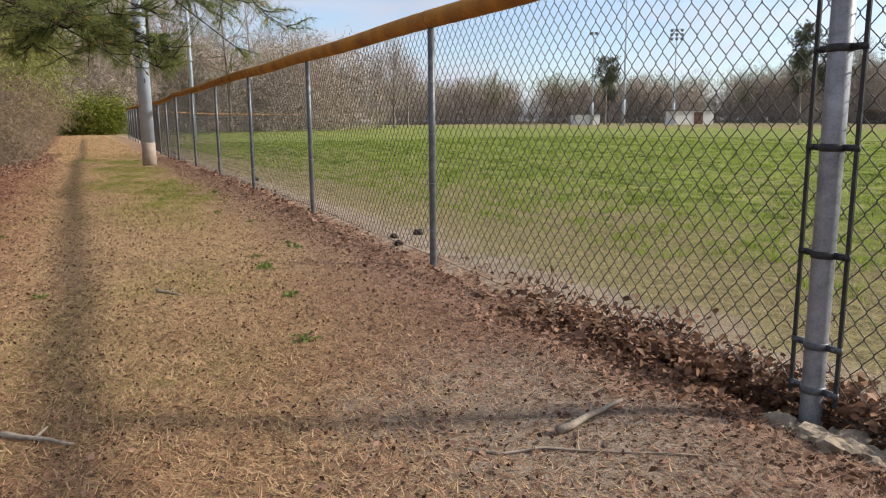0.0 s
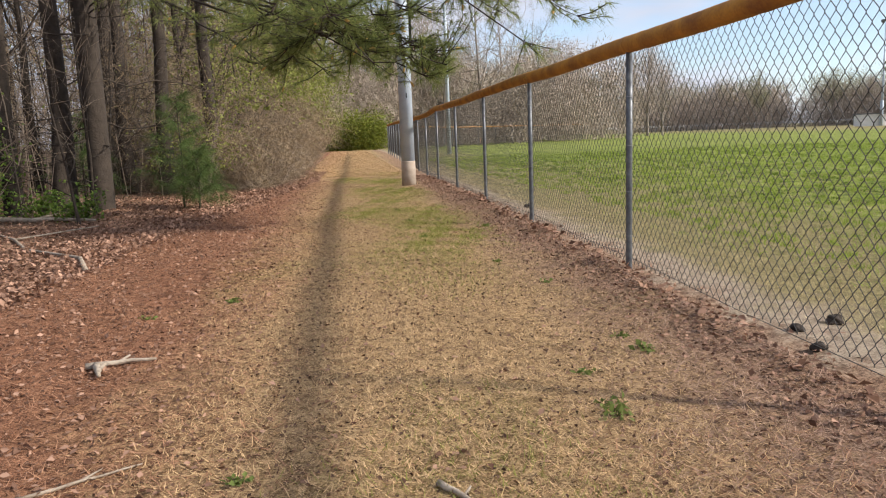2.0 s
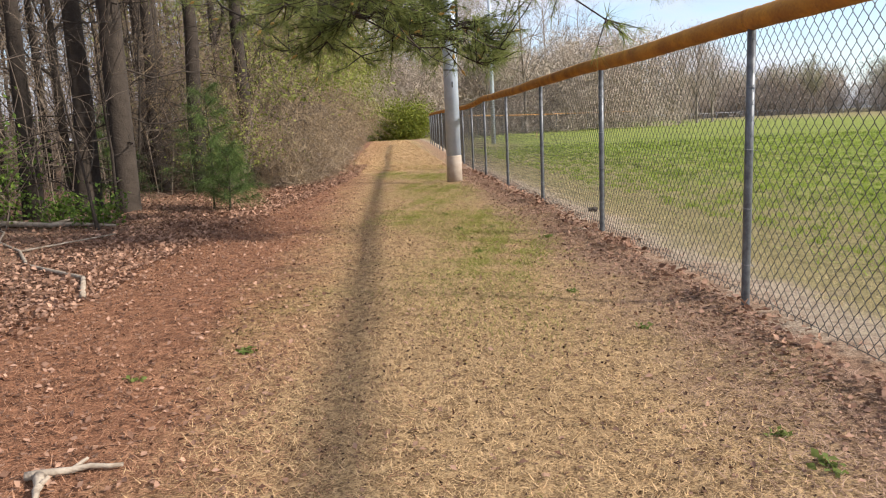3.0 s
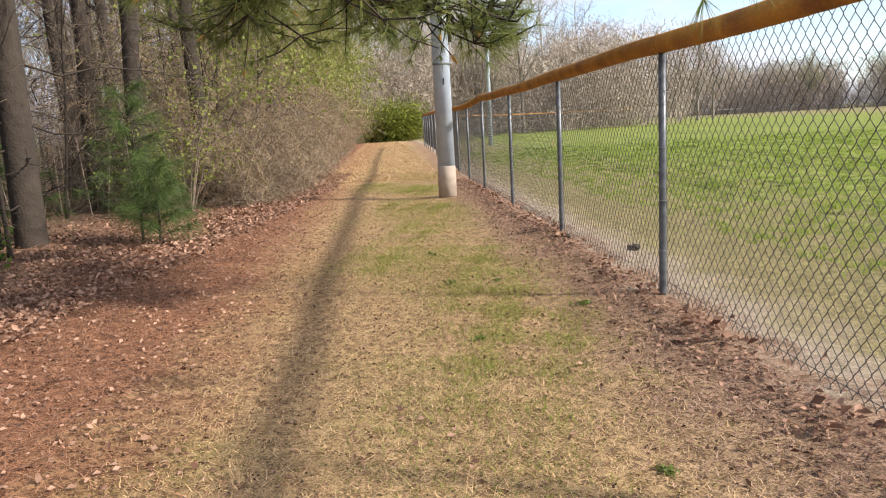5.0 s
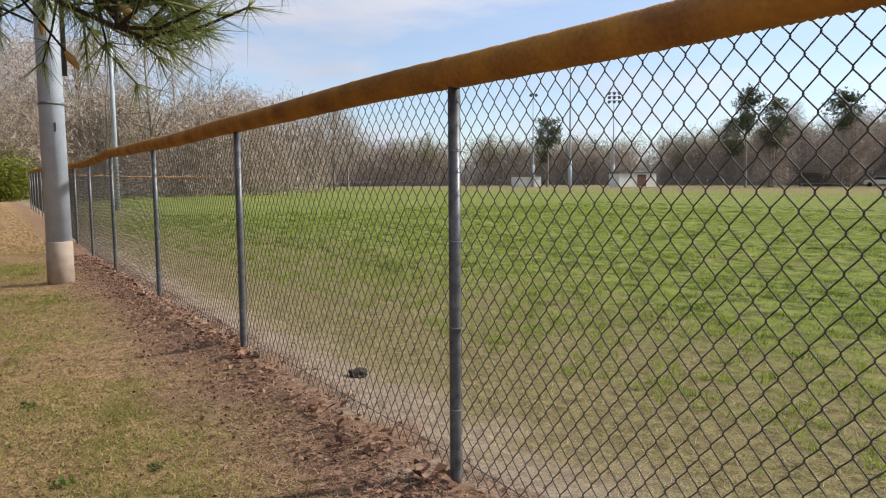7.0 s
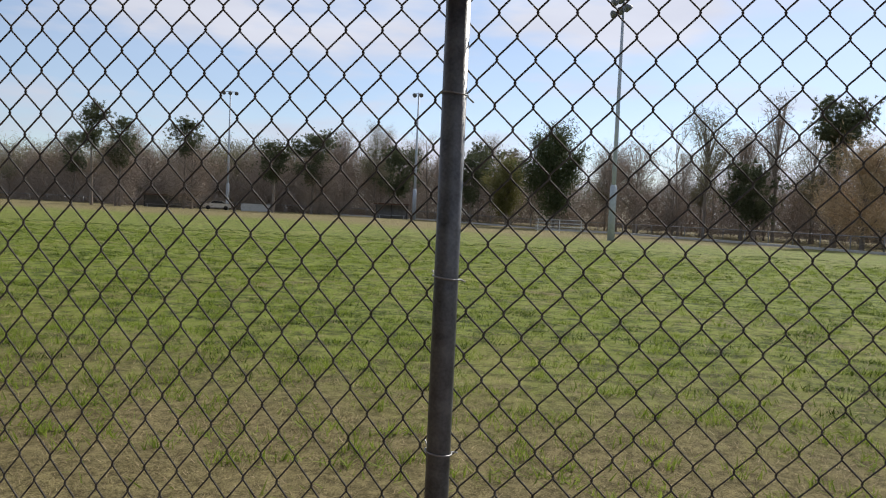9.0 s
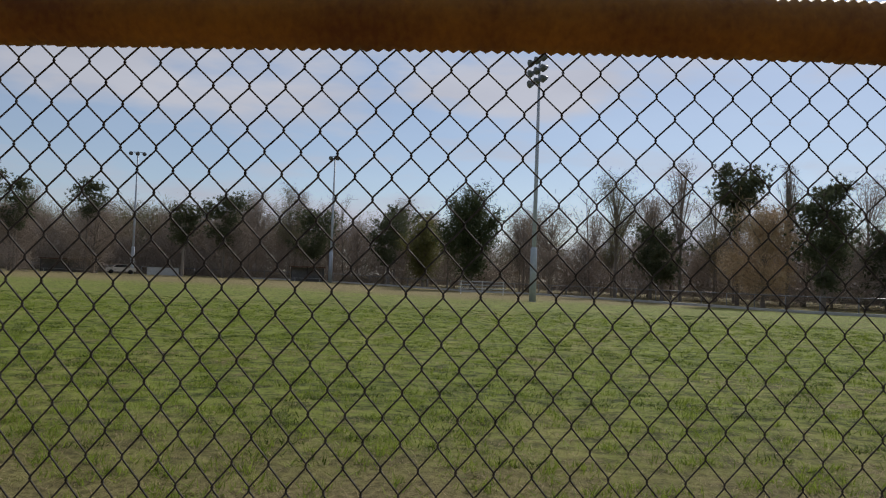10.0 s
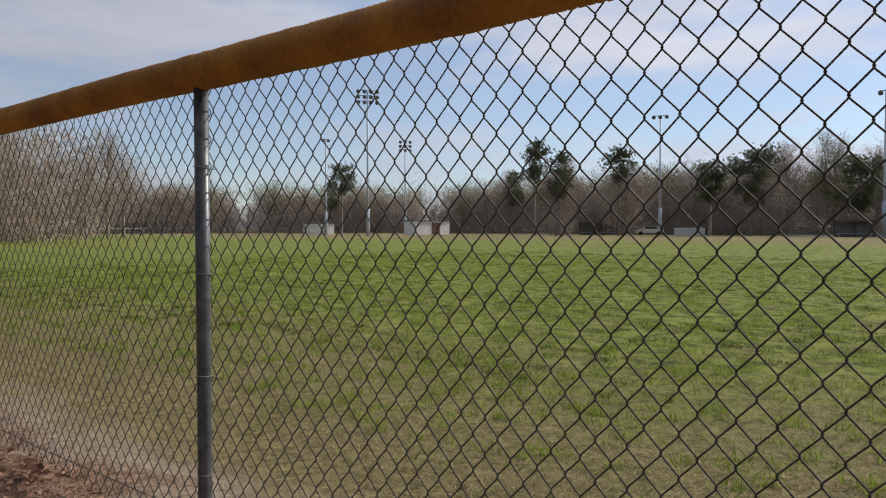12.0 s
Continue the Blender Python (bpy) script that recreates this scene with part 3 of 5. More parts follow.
def place(rng, proto, spots, smin=0.85, smax=1.2, apart=False):
    """First spot takes the prototype, the rest are copies."""
    order = list(enumerate(spots))
    for k, (x, y) in order[::-1] if apart else order:
        s = rng.uniform(smin, smax) * (0.84 if x > 40 and y < 34 else 1.0)
        m = Matrix.Translation((x, y, ground_z(x, y))) @ Matrix.Rotation(rng.uniform(0, 6.28), 4, "Z") @ Matrix.Diagonal((s, s, s * rng.uniform(0.92, 1.1), 1))
        if k == 0:
            proto.matrix_basis = m
        else:
            copy_thing(proto, m)


# ---- distant tree line round the field ----
LINE = [(44, -64), (64, -31), (84, -15), (106, 6), (118, 34), (124, 64), (134, 100), (138, 140), (110, 175), (70, 190), (30, 180), (-5, 150)]


def line_at(s, off=0.0):
    s = max(0.0, min(s, len(LINE) - 1.001))
    i = int(s)
    f = s - i
    a, b = LINE[i], LINE[i + 1]
    dx, dy = b[0] - a[0], b[1] - a[1]
    q = math.hypot(dx, dy)
    return a[0] + dx * f + off * dy / q, a[1] + dy * f - off * dx / q


def haze(rng, centers, radius, per, length, width, up=0.5):
    """Fine twigs: thin spikes scattered about each centre."""
    c = np.repeat(centers, per, 0) + rng.normal(0, 1, (len(centers) * per, 3)) * np.repeat(radius, per)[:, None]
    c[:, 2] = np.maximum(c[:, 2], 0.1)
    return spikes(rng, c, np.tile([[0, 0, up]], (len(c), 1)), 1, length, width, 0.6)


def broad_tree(seed, tall, spread, mat, label, low=0.25, per=60, wide=0.024):
    """Bare tree seen from afar: trunk, forking limbs and a haze of twigs."""
    rng = np.random.default_rng(seed)
    t = thing("tree", label, "tree", (0, 0, 0), "trees at the field's edge")
    trunk, cs, rad = Build(), [], []
    trunk.tube([(0, 0, -0.2), (0.1, 0, tall * 0.35), (rng.normal(0, 0.3), rng.normal(0, 0.3), tall * 0.95)], [0.24, 0.17, 0.03], 6)
    for k in range(30):
        f = low + (0.97 - low) * rng.uniform(0, 1)
        a = rng.uniform(0, 6.28)
        r = spread * math.sin(math.pi * (0.12 + 0.80 * (f - low) / (1 - low))) * rng.uniform(0.35, 1.25)
        e = Vector((math.cos(a) * r, math.sin(a) * r, tall * min(1.0, f + 0.10)))
        q = Vector((0, 0, tall * f * 0.72))
        trunk.tube([q, q.lerp(e, 0.5) + Vector((0, 0, -0.1)), e], [0.085, 0.055, 0.02], 4)
        for h in (0.55, 0.8, 1.0):
            cs.append(q.lerp(e, h))
            rad.append((0.20 * spread + 0.12) * rng.uniform(0.45, 1.3))
    v, f = haze(rng, np.array(cs), np.array(rad), per, 0.7, wide, 0.2)
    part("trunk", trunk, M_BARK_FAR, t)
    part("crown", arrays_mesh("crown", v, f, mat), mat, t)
    return t


def make_tree_line():
    rng = np.random.default_rng(11)
    kinds = ((12.5, 3.6, M_TWIG_FAR, "bare brown tree at the field's far edge", 0.22), (15.5, 3.2, M_TWIG_FAR, "tall bare brown tree at the field's far edge", 0.3),
             (9.0, 3.8, M_TWIG_FAR, "broad bare brown tree at the field's far edge", 0.1), (15.0, 3.0, M_TWIG_GREEN, "tree with pale spring buds at the field's far edge", 0.35))
    bare = [broad_tree(100 + k, tl, sp, mt, lb, lo) for k, (tl, sp, mt, lb, lo) in enumerate(kinds)]
    pines = [pine_far(200 + k, (12.0, 15.5, 13.5)[k], 0.2, (0.10, 0.45, 0.25)[k], (3.7, 3.0, 3.4)[k], (70, 42, 56)[k]) for k in range(3)]
    spots = {k: [] for k in range(7)}
    s = 0.0
    while s < len(LINE) - 1:
        x, y = line_at(s, 2 + rng.uniform(-2, 5))
        pine = rng.random() < (0.10 if s < 5.2 else 0.05)
        spots[4 + int(rng.integers(0, 3)) if pine else int(rng.integers(0, 4))].append((x, y))
        s += (0.115 if s < 4 else 0.085 if s < 6 else 0.14) * rng.uniform(0.6, 1.4)
    for k in range(8):
        spots[(1, 3)[k % 2]].append(line_at(rng.uniform(0.3, 4.4), rng.uniform(0, 8)))
    for k in range(16):
        spots[(0, 1, 2, 0)[k % 4]].append((6 + 2.4 * k + rng.normal(0, 2), 84 + 1.1 * k + abs(rng.normal(0, 5))))
    for k, proto in enumerate(bare + pines):
        place(rng, proto, spots[k], 0.66, 0.98, True)
    tall = [bare_tree(150 + k, 14 + 2 * k, 0.27, 11, 0.35, 2, 4, M_TWIG_WARM, M_BARK_FAR, "tall bare tree standing above the far tree line", 6, reach=0.3, group="trees at the field's edge") for k in range(2)]
    for k, t in enumerate(tall):
        place(rng, t, [line_at(rng.uniform(0.6, 4.6), rng.uniform(0, 6)) for j in range(4)], 0.75, 1.0, True)
    # trees that stand out along the line: place, height, spread
    green = leafy("evergreen_leaves_far", (0.036, 0.052, 0.025), (0.125, 0.15, 0.07), 0.3, 0.6)
    bushy = leafy("fresh_leaves_far", (0.12, 0.12, 0.045), (0.26, 0.25, 0.10), 0.4, 0.6)
    tan = material("tan_spring_buds", (0.44, 0.32, 0.19), (0.68, 0.52, 0.33), 0.4, 0.95, 0, 0, 8, 0.5)
    for k, (x, y, tl, low, sp, n) in enumerate(((97.8, 78.0, 14.6, 0.60, 2.0, 24), (98.3, 73.6, 12.6, 0.48, 2.3, 30), (102.8, 65.9, 13.2, 0.62, 2.5, 24), (108.4, 47.7, 12.4, 0.42, 4.0, 44),
                                               (108.1, 34.0, 10.4, 0.40, 4.6, 46), (105.9, 22.7, 9.8, 0.34, 3.2, 36), (79.9, -10.4, 7.6, 0.30, 3.6, 40), (72.0, -15.7, 13.6, 0.55, 2.7, 36),
                                               (63.6, -20.2, 10.6, 0.20, 2.7, 44), (88.5, 113.4, 12.2, 0.64, 2.8, 24), (104.5, 52.5, 10.5, 0.5, 2.2, 24))):
        t = pine_far(230 + k, tl, 0.2, low, sp, n, 0.34, 38, "pine with a clumped dark crown at the field's edge")
        t.matrix_basis = Matrix.Translation((x, y, ground_z(x, y)))
    for k, (x, y, tl, sp, mt, low, per, lb) in enumerate(((96.5, 10.4, 12.6, 3.4, green, 0.14, 90, "rounded dense evergreen tree at the field's edge"), (102.3, 17.1, 8.8, 2.8, bushy, 0.2, 46, "tree with fresh yellow-green leaves at the field's edge"),
                                                          (94.0, 0.3, 10.8, 3.2, M_TWIG_FAR, 0.15, 60, "bare reddish-brown tree at the field's edge"), (88.8, -7.1, 14.4, 3.0, M_TWIG_GREEN, 0.4, 34, "tall budding tree with an open crown"),
                                                          (86.0, -10.7, 11.6, 2.2, M_TWIG_FAR, 0.3, 30, "slender bare tree at the field's edge"), (81.3, -12.8, 14.8, 1.9, M_TWIG_FAR, 0.45, 20, "tall slender bare tree at the field's edge"),
                                                          (67.4, -16.5, 8.4, 3.2, tan, 0.12, 60, "rounded tree in tan spring bud at the field's edge"), (70.3, -19.9, 13.4, 0.9, M_TWIG_FAR, 0.5, 8, "bare upright trunk at the field's edge"),
                                                          (103.5, 65.2, 10.0, 3.8, M_TWIG_FAR, 0.05, 80, "broad brown tree below a pine"), (109.5, 46.8, 9.4, 4.0, M_TWIG_FAR, 0.05, 80, "broad brown tree below a pine"),
                                                          (98.5, 74.5, 8.8, 3.6, M_TWIG_FAR, 0.05, 80, "broad brown tree below a pine"))):
        t = broad_tree(170 + k, tl, sp, mt, lb, low, per * (2 if mt in (green, bushy, tan) else 1), 0.055 if mt in (green, bushy) else 0.03)
        t.matrix_basis = Matrix.Translation((x, y, ground_z(x, y)))
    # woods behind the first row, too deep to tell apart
    for name, n, q0, q1, h0, h1, wd, mat, label in (("north_woods", 4200, 4.7, 11.0, 0.2, 8.6, 0.075, M_TWIG_HAZED, "solid brown bare woods beyond the field"),
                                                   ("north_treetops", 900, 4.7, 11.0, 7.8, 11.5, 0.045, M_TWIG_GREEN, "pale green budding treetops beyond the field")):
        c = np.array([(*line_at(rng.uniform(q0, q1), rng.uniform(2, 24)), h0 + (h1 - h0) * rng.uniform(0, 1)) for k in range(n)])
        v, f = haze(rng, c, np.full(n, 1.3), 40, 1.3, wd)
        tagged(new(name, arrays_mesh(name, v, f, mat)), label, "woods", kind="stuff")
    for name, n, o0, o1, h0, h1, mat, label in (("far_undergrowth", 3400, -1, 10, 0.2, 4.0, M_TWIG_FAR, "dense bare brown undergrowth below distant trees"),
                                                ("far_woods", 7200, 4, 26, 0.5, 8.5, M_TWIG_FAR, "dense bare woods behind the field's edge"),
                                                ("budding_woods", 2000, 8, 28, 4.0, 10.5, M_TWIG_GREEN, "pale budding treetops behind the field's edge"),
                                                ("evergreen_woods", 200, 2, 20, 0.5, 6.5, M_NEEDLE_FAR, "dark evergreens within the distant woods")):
        c = []
        for k in range(n):
            q = rng.uniform(0, len(LINE) - 1)
            low = 0.62 if q < 3.6 else 1.0
            if q < 3.6 and rng.random() < 0.4:
                continue
            if mat is M_NEEDLE_FAR:
                q = q * 0.55
            x, y = line_at(q, rng.uniform(o0, o1))
            top = low if q < 4.5 else 1.18
            c.append((x, y, top * (h0 + (h1 - h0) * rng.uniform(0, 1))))
        v, f = haze(rng, np.array(c), np.full(len(c), 1.2), 42, 1.2, 0.038)
        tagged(new(name, arrays_mesh(name, v, f, mat)), label, "woods", kind="stuff")


make_tree_line()


# ---- floodlight poles across the field ----
def floodlight(x, y, tall, tiers, heads, label, z0=0.0):
    t = thing("floodlight_pole", label, "light pole", (x, y, z0), "floodlights round the field")
    part("pole", Build().tube([(0, 0, 0), (0, 0, tall * 0.5), (0, 0, tall)], [0.20, 0.155, 0.10], 12, True), M_POLE, t)
    part("sleeve", Build().tube([(0, 0, -0.2), (0, 0, 4.2), (0, 0, 4.3)], [0.29, 0.26, 0.19], 12, True), M_POLE, t)
    face = math.atan2(40 - y, 40 - x)
    u = Vector((-math.sin(face), math.cos(face), 0))
    fwd = Vector((math.cos(face), math.sin(face), -0.35))
    for k in range(tiers):
        z = tall - 0.15 - 0.85 * k
        half = 0.55 * (heads - 1) * 0.9
        part("crossarm", Build().tube([u * -half + Vector((0, 0, z)), u * half + Vector((0, 0, z))], 0.05, 6, True), M_LAMP, t)
        for j in range(heads):
            c = u * (half * (2 * j / max(1, heads - 1) - 1)) + Vector((0, 0, z - 0.15))
            part("lamp_head", Build().tube([c - fwd * 0.15, c + fwd * 0.05, c + fwd * 0.35, c + fwd * 0.38], [0.1, 0.2, 0.33, 0.30], 10, True), M_LAMP, t)
    return t


for lx, ly, lh, lt, ln in ((57.4, 5.3, 19.7, 3, 3), (111.3, 63.1, 19.2, 1, 3), (100.9, 30.0, 17.8, 1, 2), (79.7, 97.4, 23.0, 3, 4), (90.1, 119.6, 18.0, 1, 2), (108, 116, 19.0, 3, 3)):
    floodlight(lx, ly, lh, lt, ln, "tall grey floodlight pole with lamp heads across the field", ground_z(lx, ly))


# ---- light pole beside the path ----
def path_pole():
    x, y = -0.77, 17.09
    t = thing("light_pole", "pale grey-blue steel pole on a buff concrete sleeve", "light pole", (x, y, ground_z(x, y) - 0.02))
    part("pole", Build().tube([(0, 0, 0.50), (-0.01, 0, 4), (-0.03, 0, 14)], [0.150, 0.138, 0.10], 28, True), M_POLE, t)
    part("sleeve", Build().tube([(0, 0, -0.1), (0, 0, 0.54), (0, 0, 0.555)], [0.158, 0.156, 0.149], 28, True), M_POLEBASE, t, "bare buff concrete sleeve")
    part("number_tag", Build().box((0.0, -0.151, 1.92), (0.022, -0.138, 2.03)), M_TAG, t, "small black tag", False)
    part("band", Build().tube([(0, 0, 2.25), (0, 0, 2.29)], [0.150, 0.150], 28, True), M_LAMP, t)
    part("conduit", Build().tube([(0.165, -0.03, 2.62), (0.15, -0.03, 8)], 0.03, 10, True), M_BAR, t, "dark conduit pipe")
    return t


path_pole()
second = thing("slim_pole", "slim pale steel pole inside the fence", "light pole", (3.9, 44.0, 0))
part("pole", Build().tube([(0, 0, 0), (0, 0, 12)], [0.13, 0.08], 10, True), M_POLE, second)


# ---- woodland beside the path ----
def make_woods():
    rng = np.random.default_rng(5)
    protos = [bare_tree(300 + k, 15 + k, 0.15 + 0.012 * k, 12, 0.25, 1, 5, M_TWIG, M_BARK, "tall bare trunk with rough grey-brown bark in the wood", 10, 0.005) for k in range(4)]
    lean = [bare_tree(320 + k, 7 + k, 0.05, 12, 0.15, 1, 5, M_TWIG, M_BARK, "thin crooked bare sapling at the wood's edge", 6, 0.08, "woodland saplings") for k in range(3)]
    near = [(-7.4, 13.1), (-6.9, 13.9), (-8.4, 13.6), (-6.0, 17.4), (-7.9, 12.2), (-5.2, 18.2)]
    spots = {k: [] for k in range(4)}
    for k, s in enumerate(near):
        spots[k % 4].append(s)
    for k in range(16):
        spots[k % 4].append((-6.6 - rng.uniform(0, 7), rng.uniform(14.5, 24)))
    for k in range(64):
        y = rng.uniform(9, 60)
        x = -8.0 - rng.uniform(0, 1) ** 1.3 * 30 if y < 22 else -7.0 - rng.uniform(0, 1) ** 1.3 * 28
        spots[int(rng.integers(0, 4))].append((x, y))
    for k, t in enumerate(protos):
        place(rng, t, spots[k], 0.75, 1.15)
    sap = {k: [] for k in range(3)}
    for k in range(50):
        y = rng.uniform(11.5, 34)
        edge = -5.8 if y < 16 else -4.2
        sap[k % 3].append((edge - rng.uniform(0, 7), y))
    for k, t in enumerate(lean):
        place(rng, t, sap[k], 0.6, 1.1)
    # far end of the path: tall bare trees behind the hedge
    ends = [bare_tree(340 + k, 15 + 2 * k, 0.2, 18, 0.2, 2, 5, (M_TWIG_FAR, M_TWIG_GREEN, M_TWIG)[k], M_BARK_FAR, "tall bare tree beyond the end of the path", 6, reach=0.36) for k in range(3)]
    es = {k: [] for k in range(3)}
    for k in range(32):
        es[k % 3].append((rng.uniform(-14, 24), rng.uniform(80, 125)))
    for k, t in enumerate(ends):
        place(rng, t, es[k], 0.7, 1.15)
    # brush and dry vines
    b, g = Build(), Build()
    for k in range(2300):
        y = 18.0 + 48 * rng.uniform(0, 1) ** 1.4
        edge = np.interp(y, [15, 17, 20, 30, 50, 66], [-5.0, -4.2, -3.5, -3.5, -3.8, -4.3])
        x = edge - 0.15 - abs(rng.normal(0, 1.5))
        h = rng.uniform(0.25, 1.0) * min(3.6, 0.5 + 1.5 * (edge - x) + 0.04 * (y - 15))
        a = rng.uniform(0, 6.28)
        r = h * rng.uniform(0.5, 1.3)
        p0, p1 = Vector((x, y, ground_z(x, y))), Vector((x + 0.3 * r * math.cos(a), y + 0.3 * r * math.sin(a), h))
        p2 = Vector((x + r * math.cos(a), y + r * math.sin(a), h * rng.uniform(0.25, 0.9)))
        w = 0.003 + 0.0001 * y
        (b if rng.random() < 0.6 else g).tube([p0, p0.lerp(p1, 0.55) + Vector((rng.normal(0, 0.25), rng.normal(0, 0.25), rng.normal(0, 0.1))), p1, p2], [w * 1.6, w * 1.3, w, w * 0.5], 3)
        for q in range(5):
            s = p0.lerp(p1, rng.uniform(0.3, 1)) if q < 2 else p1.lerp(p2, 0.5)
            e = s + Vector(rng.normal(0, 0.35, 3)) * (0.5 + h * 0.25)
            (b if q else g).tube([s, s.lerp(e, 0.5) + Vector(rng.normal(0, 0.05, 3)), e], [w, w * 0.8, w * 0.4], 3)
    yy = 17.6 + 50 * rng.uniform(0, 1, 9000) ** 1.5
    ed = np.interp(yy, [15, 17, 20, 30, 50, 66], [-5.0, -4.2, -3.5, -3.5, -3.8, -4.3])
    off = np.abs(rng.normal(0, 1.6, len(yy)))
    zz = np.minimum(3.4, 0.3 + 1.35 * off + 0.03 * (yy - 15)) * rng.uniform(0.03, 1.0, len(yy))
    v, f = haze(rng, np.stack([ed - 0.1 - off, yy, zz], -1), np.full(len(yy), 0.22), 12, 0.5, 0.0035, 0.15)
    half = (len(f) // 6) * 3
    for tag, sel, mt in (("vine_tangle", slice(0, half), M_VINE), ("twig_tangle", slice(half, None), M_TWIG)):
        vv = v.reshape(-1, 3, 3)[sel].reshape(-1, 3)
        tagged(new(tag, arrays_mesh(tag, vv, np.arange(len(vv)).reshape(-1, 3), mt)), "fine tangled dry stems along the wood's edge", "brush", kind="stuff")
    tagged(new("brush", b.mesh("brush", M_VINE)), "tangled tan dry vines along the wood's edge", "brush", kind="stuff")
    tagged(new("thicket", g.mesh("thicket", M_TWIG)), "tangled grey-brown bare twigs along the wood's edge", "brush", kind="stuff")
    c = np.stack([-9 - 34 * rng.uniform(0, 1, 3800), rng.uniform(6, 75, 3800), 0.3 + 11 * rng.uniform(0, 1, 3800)], -1)
    v, f = haze(rng, c, np.full(len(c), 0.9), 24, 0.8, 0.012)
    tagged(new("deep_woods", arrays_mesh("deep_woods", v, f, M_TWIG)), "dense bare twigs deep in the wood", "woods", kind="stuff")
    for tag, n, box, per, ln, wd, mt, lb in (
            ("edge_crowns", 1500, (-15, -4.2, 26, 78, 2.2, 10), 34, 0.7, 0.012, M_VINE, "tangled bare crowns above the path's edge"),
            ("end_crowns", 900, (-10, 5, 76, 96, 3, 15), 40, 0.9, 0.022, M_TWIG_HAZED, "tall hazy bare crowns behind the path's end"),
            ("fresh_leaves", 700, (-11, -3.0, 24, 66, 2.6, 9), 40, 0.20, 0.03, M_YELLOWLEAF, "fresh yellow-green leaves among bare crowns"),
            ("end_woods", 2600, (-16, 30, 78, 122, 0.3, 9.5), 46, 1.0, 0.030, M_TWIG_HAZED, "dense brown woods beyond the path's end")):
        c = np.stack([rng.uniform(box[0], box[1], n), rng.uniform(box[2], box[3], n), box[4] + (box[5] - box[4]) * rng.uniform(0, 1, n) ** 1.2], -1)
        v, f = haze(rng, c, np.full(n, 0.75), per, ln, wd)
        tagged(new(tag, arrays_mesh(tag, v, f, mt)), lb, "woods", kind="stuff")
    w = Build()
    for k in range(820):
        y = rng.uniform(12.5, 24)
        edge = np.interp(y, [12.5, 15, 17, 20, 24], [-6.3, -5.2, -4.6, -4.0, -3.9])
        a, ln, r = rng.uniform(0, 6.28), rng.uniform(0.6, 2.0), rng.uniform(0.003, 0.008)
        p = [Vector((edge - 0.4 - abs(rng.normal(0, 1.8)), y, 0.2 + 4.8 * rng.uniform(0, 1) ** 1.1))]
        for h in range(5):
            p.append(p[-1] + Vector((math.cos(a + rng.normal(0, 0.4)), math.sin(a + rng.normal(0, 0.4)), rng.normal(0.02, 0.3))) * ln / 5)
        w.tube(p, [r, r * 0.9, r * 0.8, r * 0.65, r * 0.5, r * 0.3], 4)
        for h in range(4):
            o = p[int(rng.integers(1, 6))]
            g = o + Vector(rng.normal(0, 0.25, 3))
            w.tube([o, o.lerp(g, 0.5) + Vector(rng.normal(0, 0.04, 3)), g], [r * 0.5, r * 0.4, r * 0.2], 3)
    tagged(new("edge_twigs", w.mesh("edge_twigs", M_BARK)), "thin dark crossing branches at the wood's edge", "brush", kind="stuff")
    # inner undergrowth that closes the wood
    u = Build()
    for k in range(2600):
        y = rng.uniform(8, 60)
        x = -7.0 - (0 if y < 17 else -1.5) - rng.uniform(0, 1) ** 1.2 * 26
        h = rng.uniform(0.5, 3.2)
        dx, dy = rng.normal(0, 0.4, 2)
        u.tube([(x, y, 0), (x + dx * 0.4, y + dy * 0.4, h * 0.6), (x + dx * 1.4, y + dy * 1.4, h)], [0.014, 0.010, 0.004], 3)
        for q in range(3):
            e = rng.normal(0, 0.6, 3)
            z = h * rng.uniform(0.2, 0.9)
            u.tube([(x + dx * 0.4, y + dy * 0.4, z), (x + dx + e[0], y + dy + e[1], z + abs(e[2]))], [0.008, 0.003], 3)
    tagged(new("wood_undergrowth", u.mesh("wood_undergrowth", M_TWIG)), "thin bare stems filling the wood", "brush", kind="stuff")


make_woods()


def shrub(x, y, w, d, h, n, size, mat, name, label, category, seed, bare=0.02):
    rng = np.random.default_rng(seed)
    z = ground_z(x, y)
    t = thing(name, label, category, (x, y, z))
    stems, pos = Build(), []
    for k in range(max(8, n // 120)):
        a, s = rng.uniform(0, 6.28), rng.uniform(0.2, 1.0) ** 0.5
        e = Vector((math.cos(a) * s * w, math.sin(a) * s * d, h * rng.uniform(0.45, 1.0) * (1 - 0.45 * s * s)))
        stems.tube([(0.1 * e.x, 0.1 * e.y, -0.05), (0.45 * e.x, 0.45 * e.y, e.z * 0.5), e.to_tuple()], [0.012, 0.008, 0.003], 4)
        m = n // max(8, n // 120)
        f = rng.uniform(0.25, 1.05, m)[:, None]
        pos.append(np.array(e)[None] * f + rng.normal(0, 0.09 * (w + h), (m, 3)))
    pos = np.concatenate(pos)
    pos = pos[pos[:, 2] > bare]
    v, f = leaf_quads(rng, pos, size, 0.8)
    part("stem", stems, M_TWIG, t)
    part("leaves", arrays_mesh("leaves", v, f, mat), mat, t)
    return t


